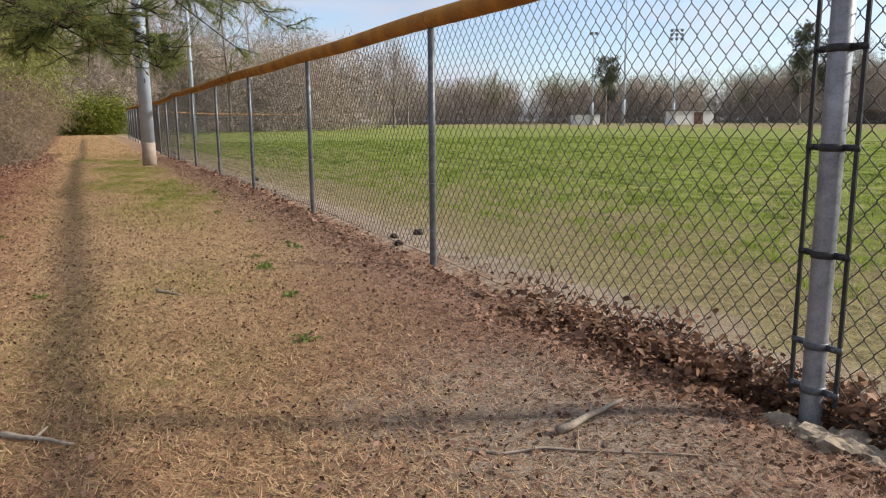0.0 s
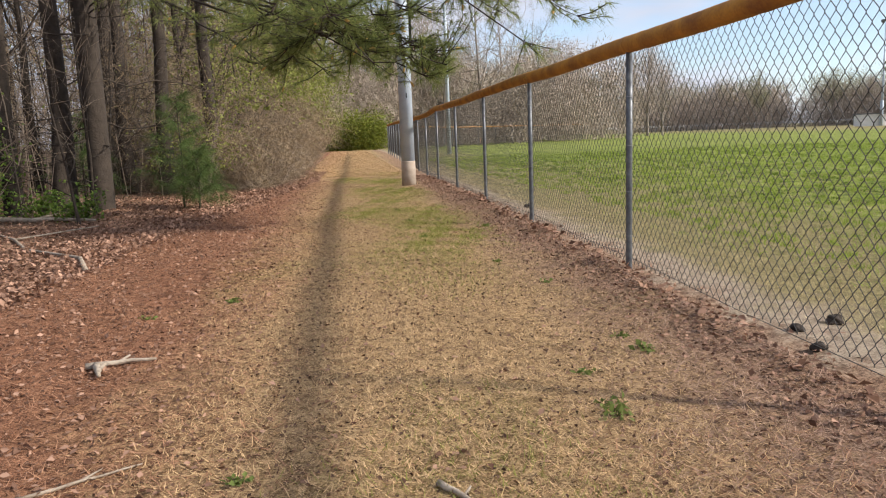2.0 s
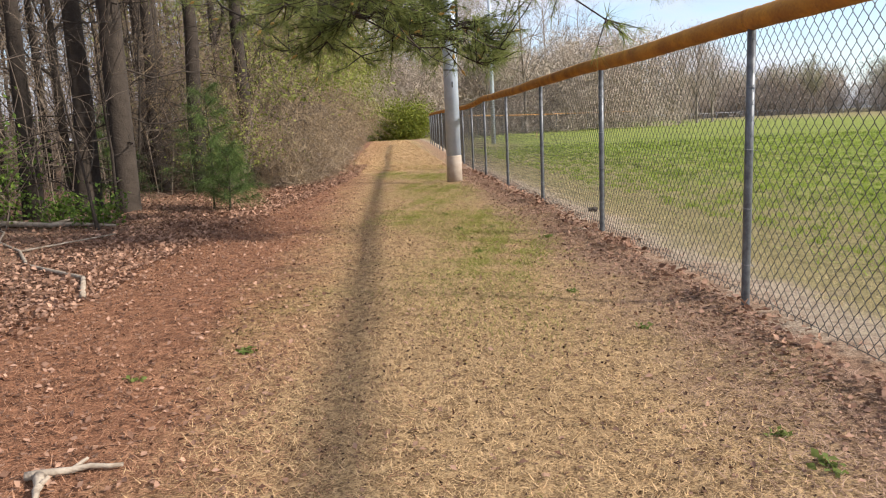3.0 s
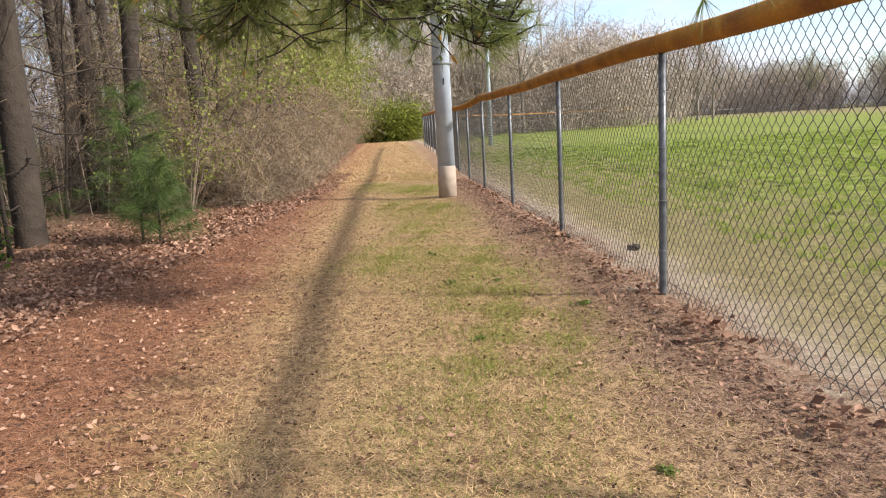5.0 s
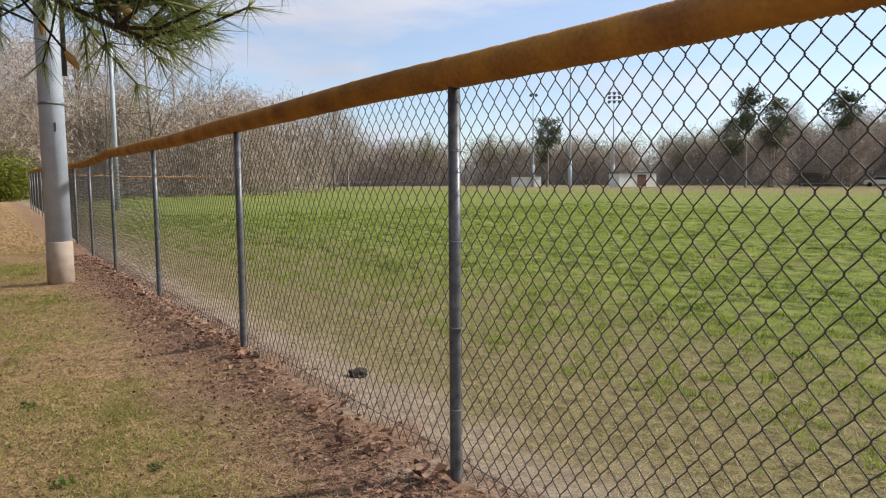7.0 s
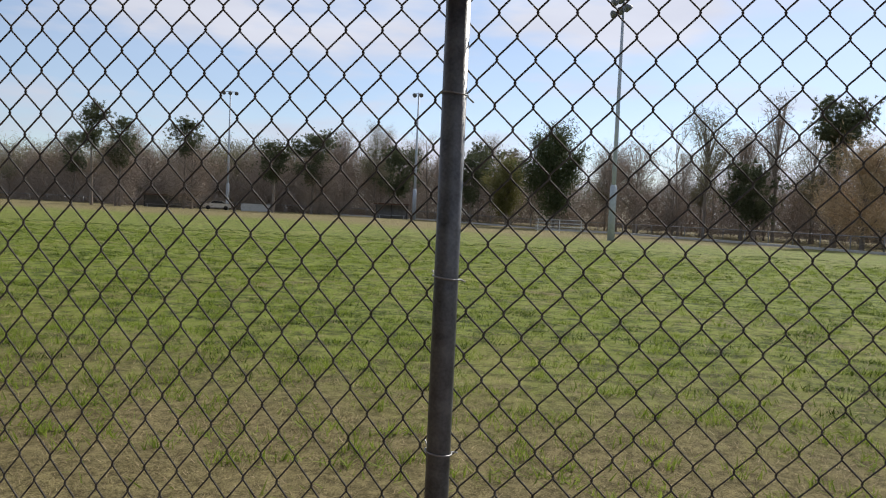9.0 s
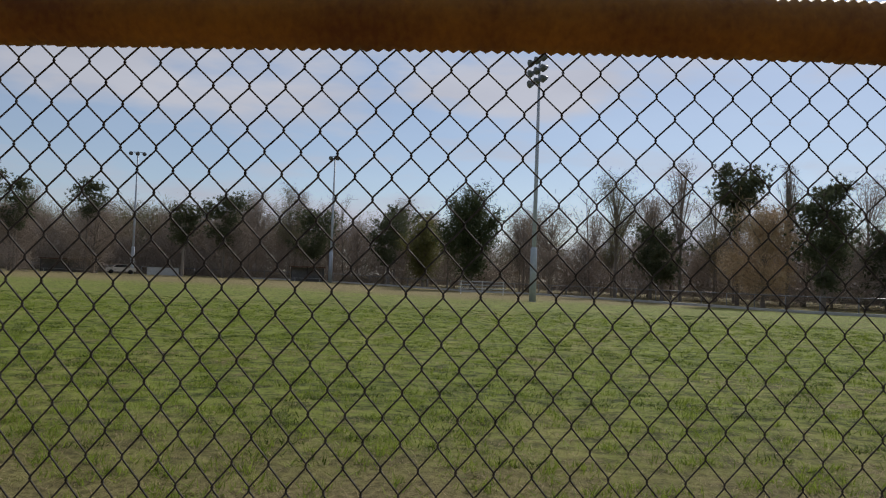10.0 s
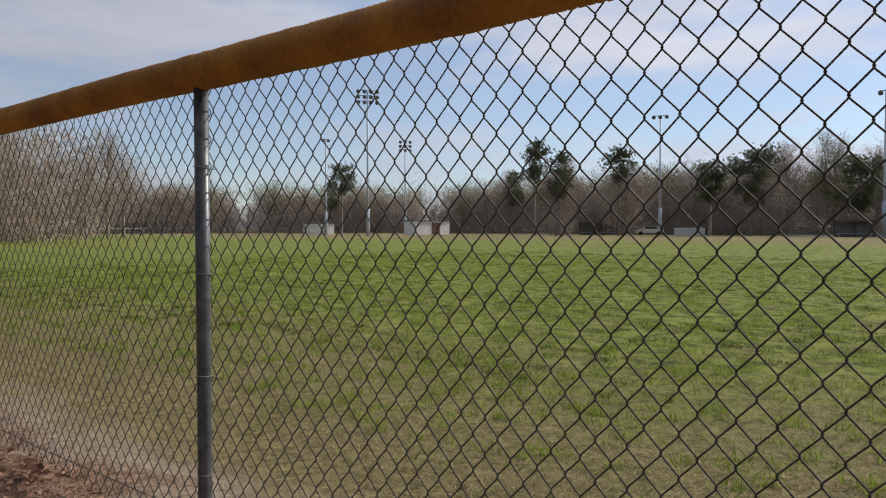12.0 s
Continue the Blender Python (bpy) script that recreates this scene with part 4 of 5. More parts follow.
shrub(-0.2, 71, 2.2, 1.8, 4.2, 15000, 0.17, M_CEDAR, "bush", "dense yellow-green evergreen bush at the path's end", "bush", 1)
shrub(-2.4, 71.5, 2.4, 1.8, 3.5, 13000, 0.17, M_CEDAR, "bush", "rounded evergreen bush at the path's end", "bush", 6)
shrub(-4.8, 71, 2.4, 1.8, 3.1, 11000, 0.17, M_SHRUB, "bush", "dense dark green evergreen bush at the path's end", "bush", 2)
shrub(-6.0, 12.0, 0.35, 0.35, 0.55, 700, 0.06, M_SHRUB, "shrub", "small glossy green shrub at the wood's edge", "shrub", 3)
shrub(-6.7, 12.2, 0.4, 0.4, 0.5, 600, 0.06, M_SHRUB, "shrub", "small green shrub among fallen leaves", "shrub", 4)
shrub(-7.6, 12.4, 0.6, 0.5, 1.9, 1300, 0.07, M_SHRUB, "shrub", "tall loose green shrub beside a trunk", "shrub", 5)
for k, (x, y, h) in enumerate(((-5.0, 20, 4.4), (-5.0, 24, 5.6), (-4.3, 29, 6.6), (-4.0, 35, 7.4), (-4.6, 42, 8.0))):
    shrub(x, y, 1.7, 2.2, h * 1.25, 3200, 0.10 + 0.008 * k, M_YELLOWLEAF, "shrub", "tall shrub with fresh yellow-green leaves", "shrub", 20 + k, 0.42 * h)


shrub(-5.1, 16.6, 1.2, 1.3, 2.7, 1700, 0.06, M_YELLOWLEAF, "shrub", "loose shrub with thin green leaves at the wood's edge", "shrub", 31, 0.5)


def pine_sapling(x, y, h, seed):
    rng = np.random.default_rng(seed)
    t = thing("pine_sapling", "young pine with long bright green needles", "tree", (x, y, ground_z(x, y)))
    b, cs, ax = Build(), [], []
    b.tube([(0, 0, -0.05), (0.03, 0, h * 0.5), (0, 0.03, h)], [0.02, 0.014, 0.005], 6)
    for k in range(22):
        z = h * (0.15 + 0.85 * k / 21)
        a = k * 2.4
        r = 0.36 * h * (1.1 - z / h) + 0.10
        e = Vector((math.cos(a) * r, math.sin(a) * r, z + 0.10))
        b.tube([(0, 0, z - 0.05), e.to_tuple()], [0.007, 0.003], 4)
        for q in range(5):
            cs.append(Vector((0, 0, z)).lerp(e, 0.25 + 0.19 * q))
            ax.append((e - Vector((0, 0, z))).normalized() + Vector((0, 0, 0.25)))
    v, f = spikes(rng, np.array(cs), np.array(ax), 52, 0.27, 0.0019, 0.9, 0.5)
    part("stem", b, M_BARK, t)
    part("needles", arrays_mesh("needles", v, f, M_SAPLING), M_SAPLING, t)


pine_sapling(-4.62, 13.45, 0.95, 1)
pine_sapling(-4.95, 13.85, 1.85, 2)
pine_sapling(-6.75, 14.4, 1.6, 3)


def path_pine():
    """Pine at the wood's edge whose limbs hang over the path."""
    rng = np.random.default_rng(8)
    bx, by = -6.22, 13.65
    t = thing("pine_tree", "large pine with long-needled limbs hanging over the path", "tree", (bx, by, 0))
    trunk = Build()
    trunk.tube([(0, 0, -0.2), (0.03, 0, 3), (-0.05, 0.05, 7), (0.1, 0, 13)], [0.19, 0.165, 0.14, 0.06], 14)
    limbs, cs, ax, buds = Build(), [], [], []
    ends = [((-1.15, 9.15, 1.80), 3.6), ((-1.75, 8.9, 1.86), 3.7), ((-1.05, 9.5, 1.92), 4.0), ((-2.3, 9.4, 1.95), 3.6), ((-0.15, 8.8, 2.6), 4.8), ((-3.0, 9.8, 2.0), 3.5)]
    ends += [((-1.12, 9.3, 1.76), 3.8), ((-1.02, 9.0, 1.86), 4.2), ((-1.2, 10.2, 1.95), 4.0), ((-0.95, 9.6, 2.05), 4.4), ((0.7, 9.1, 2.34), 5.0)]
    for k in range(30):
        ex, ey = rng.uniform(-3.1, 0.1), rng.uniform(8.3, 11.8)
        if abs(ex + 1.37) < 0.22:
            ex -= 0.45
        low = 1.95 if ex < -1.1 else 2.4
        ends.append(((ex, ey, low + 1.3 * rng.uniform(0, 1) ** 1.3), rng.uniform(3.6, 6.0)))
    mains = []
    for n_end, ((ex, ey, ez), z0) in enumerate(ends):
        s, e = Vector((0, 0, z0)), Vector((ex - bx, ey - by, ez))
        main = n_end < 6 or n_end % 9 == 0
        if not main:
            near_pts = [p for m in mains for p in m[3:8]]
            s = min(near_pts, key=lambda p: (p - e).length + 2.0 * max(0.0, e.z - p.z - 0.6))
        sag = 0.35 if main else 0.12
        pts = [s.lerp(e, f) + Vector((rng.normal(0, 0.06), rng.normal(0, 0.06), sag * math.sin(math.pi * f) + rng.normal(0, 0.03))) for f in [k / 8 for k in range(9)]]
        if main:
            mains.append(pts)
        limbs.tube(pts, [(0.034 if main else 0.016) * (1 - 0.1 * k) for k in range(9)], 6)
        for k in range(3, 9):
            for q in range(4):
                p = pts[k] if k == 8 else pts[k].lerp(pts[k - 1], rng.uniform(0, 1))
                w = ((e - s).normalized() * 0.7 + Vector((rng.normal(0, 0.8), rng.normal(0, 0.8), rng.normal(-0.05, 0.35)))).normalized()
                ln = rng.uniform(0.2, 0.55)
                tip = p + w * ln
                floor_z = 1.70 if tip.x + bx < -0.8 else 2.2
                if tip.z < floor_z:
                    tip.z = floor_z + rng.uniform(0, 0.5)
                limbs.tube([p, p.lerp(tip, 0.5) + Vector((0, 0, -0.03)), tip], [0.008, 0.006, 0.004], 4)
                for c in range(3):
                    g = p.lerp(tip, 0.45 + 0.27 * c)
                    if abs(g.x + bx + 1.37) > 0.12 or rng.random() < 0.45:
                        cs.append(g)
                        ax.append(w)
                if q == 0:
                    buds.append((tip, w))
    # long limb that drops a sprig over the fence rail
    s, e = Vector((0, 0, 5.6)), Vector((-0.52 - bx, 7.15 - by, 1.86))
    limbs.tube([s.lerp(e, q / 8) + Vector((0, 0, 0.7 * math.sin(math.pi * q / 8))) for q in range(9)], [0.03 - 0.003 * q for q in range(9)], 6)
    for q in range(9):
        w = Vector((0.35, -0.3, -0.35)) + Vector(rng.normal(0, 0.45, 3))
        tip = e + w.normalized() * rng.uniform(0.05, 0.24)
        limbs.tube([e, e.lerp(tip, 0.5), tip], [0.007, 0.005, 0.004], 4)
        cs.append(tip)
        ax.append(w.normalized())
    v, f = spikes(rng, np.array(cs), np.array(ax), 24, 0.17, 0.0023, 0.65, 0.15)
    for q in range(34):
        dead = Build()
        z, a, ln = rng.uniform(0.5, 6.0), rng.uniform(0, 6.28), rng.uniform(0.5, 2.3)
        p = [Vector((0.12 * math.cos(a), 0.12 * math.sin(a), z))]
        for h in range(5):
            p.append(p[-1] + Vector((math.cos(a + rng.normal(0, 0.35)), math.sin(a + rng.normal(0, 0.35)), rng.normal(-0.05, 0.22))) * ln / 5)
        dead.tube(p, [0.015, 0.013, 0.011, 0.008, 0.006, 0.003], 5)
        for h in range(6):
            o = p[int(rng.integers(2, 6))]
            g = o + Vector(rng.normal(0, 0.22, 3))
            dead.tube([o, o.lerp(g, 0.5) + Vector(rng.normal(0, 0.03, 3)), g], [0.005, 0.004, 0.002], 4)
        part("dead_limb", dead, M_BARK, t, "thin bare dead lower limb")
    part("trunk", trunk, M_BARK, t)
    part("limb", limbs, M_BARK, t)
    part("needles", arrays_mesh("needles", v, f, M_NEEDLE), M_NEEDLE, t)
    for p, w in buds[::2]:
        part("candle", Build().tube([p, p + w * 0.03, p + w * 0.075], [0.006, 0.015, 0.003], 6), M_BUD, t, "orange-brown pine candle")


path_pine()


# ---- ground litter ----
def scatter(rng, n, x0, x1, y0, y1, power=1.0):
    x = rng.uniform(x0, x1, n)
    y = y0 + (y1 - y0) * rng.uniform(0, 1, n) ** power
    return x, y


def blades(name, rng, x, y, length, width, lie, mat, label, category):
    z = height(x, y)
    pos = np.stack([x, y, z - 0.002], -1)
    n = len(x)
    a = rng.uniform(0, 2 * np.pi, n)
    axes = np.stack([np.cos(a) * lie, np.sin(a) * lie, np.full(n, 1 - lie) + rng.uniform(0, 0.15, n)], -1)
    v, f = spikes(rng, pos, axes, 1, length, width, 0.12)
    v[:, 2] = np.maximum(v[:, 2], np.repeat(z, 3) + 0.001)
    v[2::3, 2] += 0.004
    tagged(new(name, arrays_mesh(name, v, f, mat)), label, category, kind="stuff")


def make_litter():
    rng = np.random.default_rng(21)
    x, y = scatter(rng, 520000, -3.3, -0.5, -1.2, 24, 1.9)
    keep = rng.random(len(x)) < smooth01(-3.3, -2.3, x) * (0.15 + 0.85 * smooth01(-0.5, -1.3, x)) * (1 - 0.8 * np.exp(-((x + 0.85) ** 2 / 0.5 + (y - 0.1) ** 2 / 1.0)))
    keep &= rng.random(len(x)) < 0.55 + 0.45 * smooth01(-0.6, 2.6, y + 0.8 * np.sin(2.1 * x))
    blades("dry_grass", rng, x[keep], y[keep], 0.048, 0.0020, 0.86, M_STRAW, "short dry straw-coloured mown grass", "grass")
    x, y = scatter(rng, 45000, -3.4, -0.4, 22, 70, 1.5)
    blades("far_dry_grass", rng, x, y, 0.07, 0.010, 0.75, M_STRAW, "dry straw grass farther along the path", "grass")
    x, y = scatter(rng, 230000, -6.5, -1.7, 0.2, 20, 1.5)
    keep = rng.random(len(x)) < smooth01(-1.7, -3.2, x)
    blades("fallen_needles", rng, x[keep], y[keep], 0.075, 0.0021, 0.95, M_REDNEEDLE, "rust-red fallen pine needles", "litter")
    x, y = scatter(rng, 150000, -1.6, -0.03, -1.2, 22, 1.7)
    keep = rng.random(len(x)) < smooth01(-1.5, -0.6, x - 0.35 * smooth01(3, 6, y))
    keep &= rng.random(len(x)) > 0.85 * np.exp(-((x + 0.75) ** 2 / 0.45 + (y - 0.1) ** 2 / 0.9))
    blades("fence_needles", rng, x[keep], y[keep], 0.06, 0.0023, 0.93, M_BROWNNEEDLE, "brown needles and straw beside the fence", "litter")
    x, y = scatter(rng, 60000, -3.4, -0.4, -1.4, 3.2, 1.0)
    keep = rng.random(len(x)) < smooth01(3.2, 0.4, y + 0.6 * np.sin(1.7 * x))
    keep &= rng.random(len(x)) > 0.85 * np.exp(-((x + 0.85) ** 2 / 0.55 + (y - 0.1) ** 2 / 0.9))
    blades("rusty_needles", rng, x[keep], y[keep], 0.07, 0.0021, 0.93, M_REDNEEDLE, "rusty needles mixed into the dry grass", "litter")
    x, y = scatter(rng, 80000, -2.5, -0.5, 2.5, 24, 1.0)
    patch = np.sin(1.9 * x + 0.7 * y) * np.sin(0.8 * y - 1.1 * x + 1) + rng.normal(0, 0.25, len(x))
    k = patch + 0.35 * smooth01(5, 9, y) > 0.6
    blades("green_grass", rng, x[k], y[k], 0.05, 0.0017, 0.6, M_PATHGRASS, "thin green grass patches on the path", "grass")
    mid = np.array([(-1.2, 9.5), (-1.0, 11.0), (-1.5, 13.2), (-1.35, 7.9), (-1.1, 15.5), (-1.7, 16.2), (-1.2, 19.0), (-1.9, 11.4), (-2.0, 20.5), (-0.9, 8.6)])
    pick = rng.integers(0, len(mid), 64000)
    x, y = mid[pick, 0] + rng.normal(0, 0.22, len(pick)), mid[pick, 1] + rng.normal(0, 0.6, len(pick))
    k = (x < -0.45) & (np.sin(9 * x + 3 * y) * np.sin(7 * y - 4 * x) + rng.normal(0, 0.5, len(x)) > 0)
    blades("green_patches", rng, x[k], y[k], 0.05, 0.0022, 0.65, M_PATHGRASS, "patches of thin green grass on the path", "grass")
    hub = np.stack([1.2 + 26 * rng.uniform(0, 1, 7500) ** 1.6, rng.uniform(-3, 40, 7500)], -1)
    pick = rng.integers(0, len(hub), 260000)
    x, y = hub[pick, 0] + rng.normal(0, 0.07, len(pick)), hub[pick, 1] + rng.normal(0, 0.07, len(pick))
    k = (rng.random(len(x)) < smooth01(0.8, 3.5, x)) & (np.sin(2.3 * x + y) * np.sin(1.7 * y - x) + rng.normal(0, 0.6, len(x)) > -0.4)
    blades("field_grass", rng, x[k], y[k], 0.095, 0.0050, 0.74, M_GRASS, "short green field grass", "grass")
    hub = np.stack([1.7 + 22 * rng.uniform(0, 1, 6500) ** 1.25, rng.uniform(-2, 36, 6500)], -1)
    pick = rng.integers(0, len(hub), 130000)
    x, y = hub[pick, 0] + rng.normal(0, 0.035, len(pick)), hub[pick, 1] + rng.normal(0, 0.05, len(pick))
    blades("grass_tufts", rng, x, y, 0.075, 0.0042, 0.42, M_GRASS, "small upright tufts of field grass", "grass")
    hub = np.stack([3.4 + 26 * rng.uniform(0, 1, 5200) ** 1.2, rng.uniform(-2, 38, 5200)], -1)
    hub = hub[np.sin(0.9 * hub[:, 0] + 0.5 * hub[:, 1]) * np.sin(0.7 * hub[:, 1] - 0.4 * hub[:, 0]) + rng.normal(0, 0.5, len(hub)) > -0.1]
    pick = rng.integers(0, len(hub), 105000)
    x, y = hub[pick, 0] + rng.normal(0, 0.05, len(pick)), hub[pick, 1] + rng.normal(0, 0.075, len(pick))
    blades("lush_tufts", rng, x, y, 0.065, 0.0045, 0.55, M_TUFTSHADE, "field grass tufts coloured dark as the shadows between tufts", "grass")
    hub = np.stack([0.5 + 9 * rng.uniform(0, 1, 4500) ** 1.4, rng.uniform(-2, 28, 4500)], -1)
    pick = rng.integers(0, len(hub), 190000)
    x, y = hub[pick, 0] + rng.normal(0, 0.10, len(pick)), hub[pick, 1] + rng.normal(0, 0.14, len(pick))
    blades("dry_field_grass", rng, x, y, 0.05, 0.0022, 0.75, M_FIELDSTRAW, "dead straw grass at the field's edge", "grass")

    def leaves(name, x, y, size, lift, label, mat=M_DEADLEAF):
        z = height(x, y) + rng.uniform(0.0, 1.0, len(x)) * lift
        v, f = leaf_quads(rng, np.stack([x, y, z], -1), size, 0.35)
        v[:, 2] = np.maximum(v[:, 2], np.repeat(height(x, y), 4) + 0.002)
        tagged(new(name, arrays_mesh(name, v, f, mat)), label, "leaves", kind="stuff")

    n = 7000
    y = 0.2 + 21 * rng.uniform(0, 1, n) ** 1.2
    x = -0.16 + rng.normal(0, 0.17, n) - 0.15 * rng.uniform(0, 1, n)
    leaves("fence_leaves", x, y, 0.032, 0.015, "brown dead leaves caught along the fence")
    n = 6500
    y = rng.normal(0.0, 0.78, n)
    x = 0.03 + rng.normal(0, 0.09, n)
    k = ~((x < 0.02) & (y < 0.15))
    x, y = x[k], y[k]
    leaves("leaf_drift", x, y, 0.045, 0.15, "drift of curled brown leaves under the fence", M_SHADELEAF)
    # crumbs by the post, darkened in colour for the shade there
    n = 4200
    y = rng.uniform(-1.4, 1.6, n)
    x = -0.02 - np.abs(rng.normal(0, 0.17, n))
    k = (x + 0.1) ** 2 + (y - POST_Y[0] + 0.15) ** 2 > 0.05
    leaves("damp_litter", x[k], y[k], 0.035, 0.015, "dead leaf crumbs in a shaded colour beside the terminal post", M_SHADELEAF)
    n = 17000
    y = 2 + 18 * rng.uniform(0, 1, n) ** 1.1
    x = -2.6 - 3.2 * rng.uniform(0, 1, n) ** 0.7
    leaves("needle_leaves", x, y, 0.032, 0.018, "dead leaves scattered over rusty needles")
    n = 27000
    y = rng.uniform(3, 26, n)
    edge = np.interp(y, [3, 10, 12, 16, 20, 26], [-4.6, -4.2, -3.9, -3.4, -2.9, -2.8])
    x = edge - np.abs(rng.normal(0, 1.6, n))
    leaves("wood_litter", x, y, 0.055, 0.03, "brown leaf litter at the wood's edge")
    n = 42000
    leaves("leaf_crumbs", rng.uniform(-4.2, -0.05, n), -1.2 + 22 * rng.uniform(0, 1, n) ** 2.4, 0.018, 0.006, "small dark leaf crumbs in dry grass", M_CRUMB)
    n = 900
    yc = np.repeat(rng.uniform(0.5, 20, 60), 15)
    leaves("snagged_leaves", -0.10 + rng.normal(0, 0.07, n), yc + rng.normal(0, 0.10, n), 0.06, 0.05, "clumps of curled leaves snagged below the fence")
    n = 5000
    leaves("path_leaves", rng.uniform(-3.4, -0.3, n), -1 + 23 * rng.uniform(0, 1, n) ** 1.3, 0.03, 0.01, "scattered dead leaves on the path")


make_litter()


def stick(x, y, length, angle, r, label="pale dead stick lying on the ground", seed=0, lift=0.0):
    rng = np.random.default_rng(seed)
    t = thing("stick", label, "stick", (x, y, ground_z(x, y)))
    b, pts = Build(), []
    for k in range(7):
        s = k / 6 * length
        px, py = math.cos(angle) * s + rng.normal(0, 0.015 * length), math.sin(angle) * s + rng.normal(0, 0.015 * length)
        pts.append((px, py, ground_z(x + px, y + py) - ground_z(x, y) + r + lift * k / 6))
    b.tube(pts, [r * (1 - 0.1 * k) for k in range(7)], 6, True)
    part("branch", b, M_STICK, t)
    m = pts[3]
    part("twig", Build().tube([m, (m[0] + 0.12 * length, m[1] + 0.16 * length, m[2] + r)], [r * 0.5, r * 0.3], 5, True), M_STICK, t)


stick(-0.93, 0.02, 0.37, 0.30, 0.016, "thick pale broken stick on bare earth", 1)
stick(-1.25, 0.07, 0.72, -0.55, 0.006, "thin pale root across bare earth", 2)
stick(-3.46, 4.32, 0.34, 0.05, 0.019, "weathered grey root stub among needles", 3)
stick(-3.40, 4.30, 0.20, -1.2, 0.022, "short weathered root stub among needles", 13)
stick(-4.39, 7.35, 5.5, 2.165, 0.024, "long pale fallen branch on leaf litter", 4)
stick(-7.6, 12.2, 2.0, -0.3, 0.05, "fallen branch at the wood's edge", 5)
stick(-2.96, 2.76, 0.34, -0.78, 0.010, "short dark stick on dry grass", 6)
stick(-3.22, 2.92, 0.40, 0.53, 0.008, "thin pale twig on dry grass", 7)
stick(-2.55, 0.8, 0.30, -0.8, 0.012, "short pale stick on dry grass", 8)
stick(-1.9, 2.72, 0.22, -1.0, 0.012, "flat pale piece of wood in dry grass", 9)


def footing():
    x, y = -0.07, POST_Y[0] - 0.06
    t = thing("concrete_footing", "broken rough concrete footing at the terminal post", "footing", (x, y, ground_z(x, y)))
    for k, (dx, dy, r) in enumerate(((-0.04, 0.10, 0.10), (-0.03, -0.10, 0.15), (0.02, -0.24, 0.12))):
        bm = bmesh.new()
        bmesh.ops.create_icosphere(bm, subdivisions=4, radius=r)
        for v in bm.verts:
            q = noise.noise(v.co * 14 + Vector((3, 1, k))) + 0.45 * noise.noise(v.co * 45 + Vector((k * 7, 0, 0)))
            v.co *= 0.85 + 0.5 * q
            v.co.z *= 0.6
        me = bpy.data.meshes.new("lump")
        bm.to_mesh(me)
        bm.free()
        me.materials.append(M_CONC)
        part("lump", me, M_CONC, t).location = (dx, dy, 0.0)


footing()


# ---- buildings and furniture across the field ----
def shed(x, y, w, d, h, label, door=True):
    t = thing("shed", label, "shed", Matrix.Translation((x, y, 0)) @ Matrix.Rotation(radians(-14), 4, "Z"))
    part("wall", Build().box((-w / 2, -d / 2, 0), (w / 2, d / 2, h)), M_WHITE, t, smooth=False)
    part("roof", Build().box((-w / 2 - 0.2, -d / 2 - 0.2, h), (w / 2 + 0.2, d / 2 + 0.2, h + 0.18)), M_ROOF, t, smooth=False)
    if door:
        part("door", Build().box((-0.1, -d / 2 - 0.05, 0.05), (w * 0.22, -d / 2 + 0.02, h - 0.25)), M_BROWN, t, smooth=False)


shed(98.6, 101.8, 7.6, 3.5, 2.4, "small white shed with a brown door across the field")
shed(89.9, 121.5, 5, 3, 2.0, "low pale field-side building", False)


def bleachers(x, y, turn, length):
    t = thing("bleachers", "low aluminium bleachers on the grass across the field", "bleachers", Matrix.Translation((x, y, 0)) @ Matrix.Rotation(turn, 4, "Z"))
    for k in range(3):
        part("seat_plank", Build().box((-length / 2, 0.6 * k, 0.40 + 0.28 * k), (length / 2, 0.6 * k + 0.26, 0.45 + 0.28 * k)), M_ALU, t, smooth=False)
        part("foot_plank", Build().box((-length / 2, 0.6 * k - 0.3, 0.14 + 0.28 * k), (length / 2, 0.6 * k - 0.05, 0.18 + 0.28 * k)), M_ALU, t, smooth=False)
    for sx in (-0.45, 0.0, 0.45):
        part("frame", Build().tube([(sx * length, -0.4, 0), (sx * length, 1.5, 0), (sx * length, 1.4, 1.0), (sx * length, -0.3, 0.15)], 0.03, 6), M_ALU, t)


bleachers(57.5, 9.3, radians(-90), 3.8)


def dugout(x, y, turn, w, label):
    t = thing("dugout", label, "dugout", Matrix.Translation((x, y, 0)) @ Matrix.Rotation(turn, 4, "Z"))
    part("back_wall", Build().box((-w / 2, 0.9, 0), (w / 2, 1.1, 1.9)), M_ROOF, t, smooth=False)
    part("roof", Build().box((-w / 2 - 0.2, -1.0, 1.95), (w / 2 + 0.2, 1.3, 2.08)), M_BROWN, t, smooth=False)
    for sx in (-1, 0, 1):
        part("post", Build().tube([(sx * w / 2.1, -0.8, 0), (sx * w / 2.1, -0.8, 1.97)], 0.05, 8), M_BAR, t)
    part("bench", Build().box((-w / 2 + 0.3, 0.3, 0.42), (w / 2 - 0.3, 0.65, 0.47)), M_ALU, t, smooth=False)
    part("bench_support", Build().box((-w / 2 + 0.5, 0.4, 0), (-w / 2 + 0.6, 0.55, 0.42)).box((w / 2 - 0.6, 0.4, 0), (w / 2 - 0.5, 0.55, 0.42)), M_ALU, t, smooth=False)


dugout(111, 73, radians(-62), 8.0, "long dark dugout beside the far pole")
dugout(100, 33, radians(-80), 4.5, "small dark dugout at the foot of a pole")


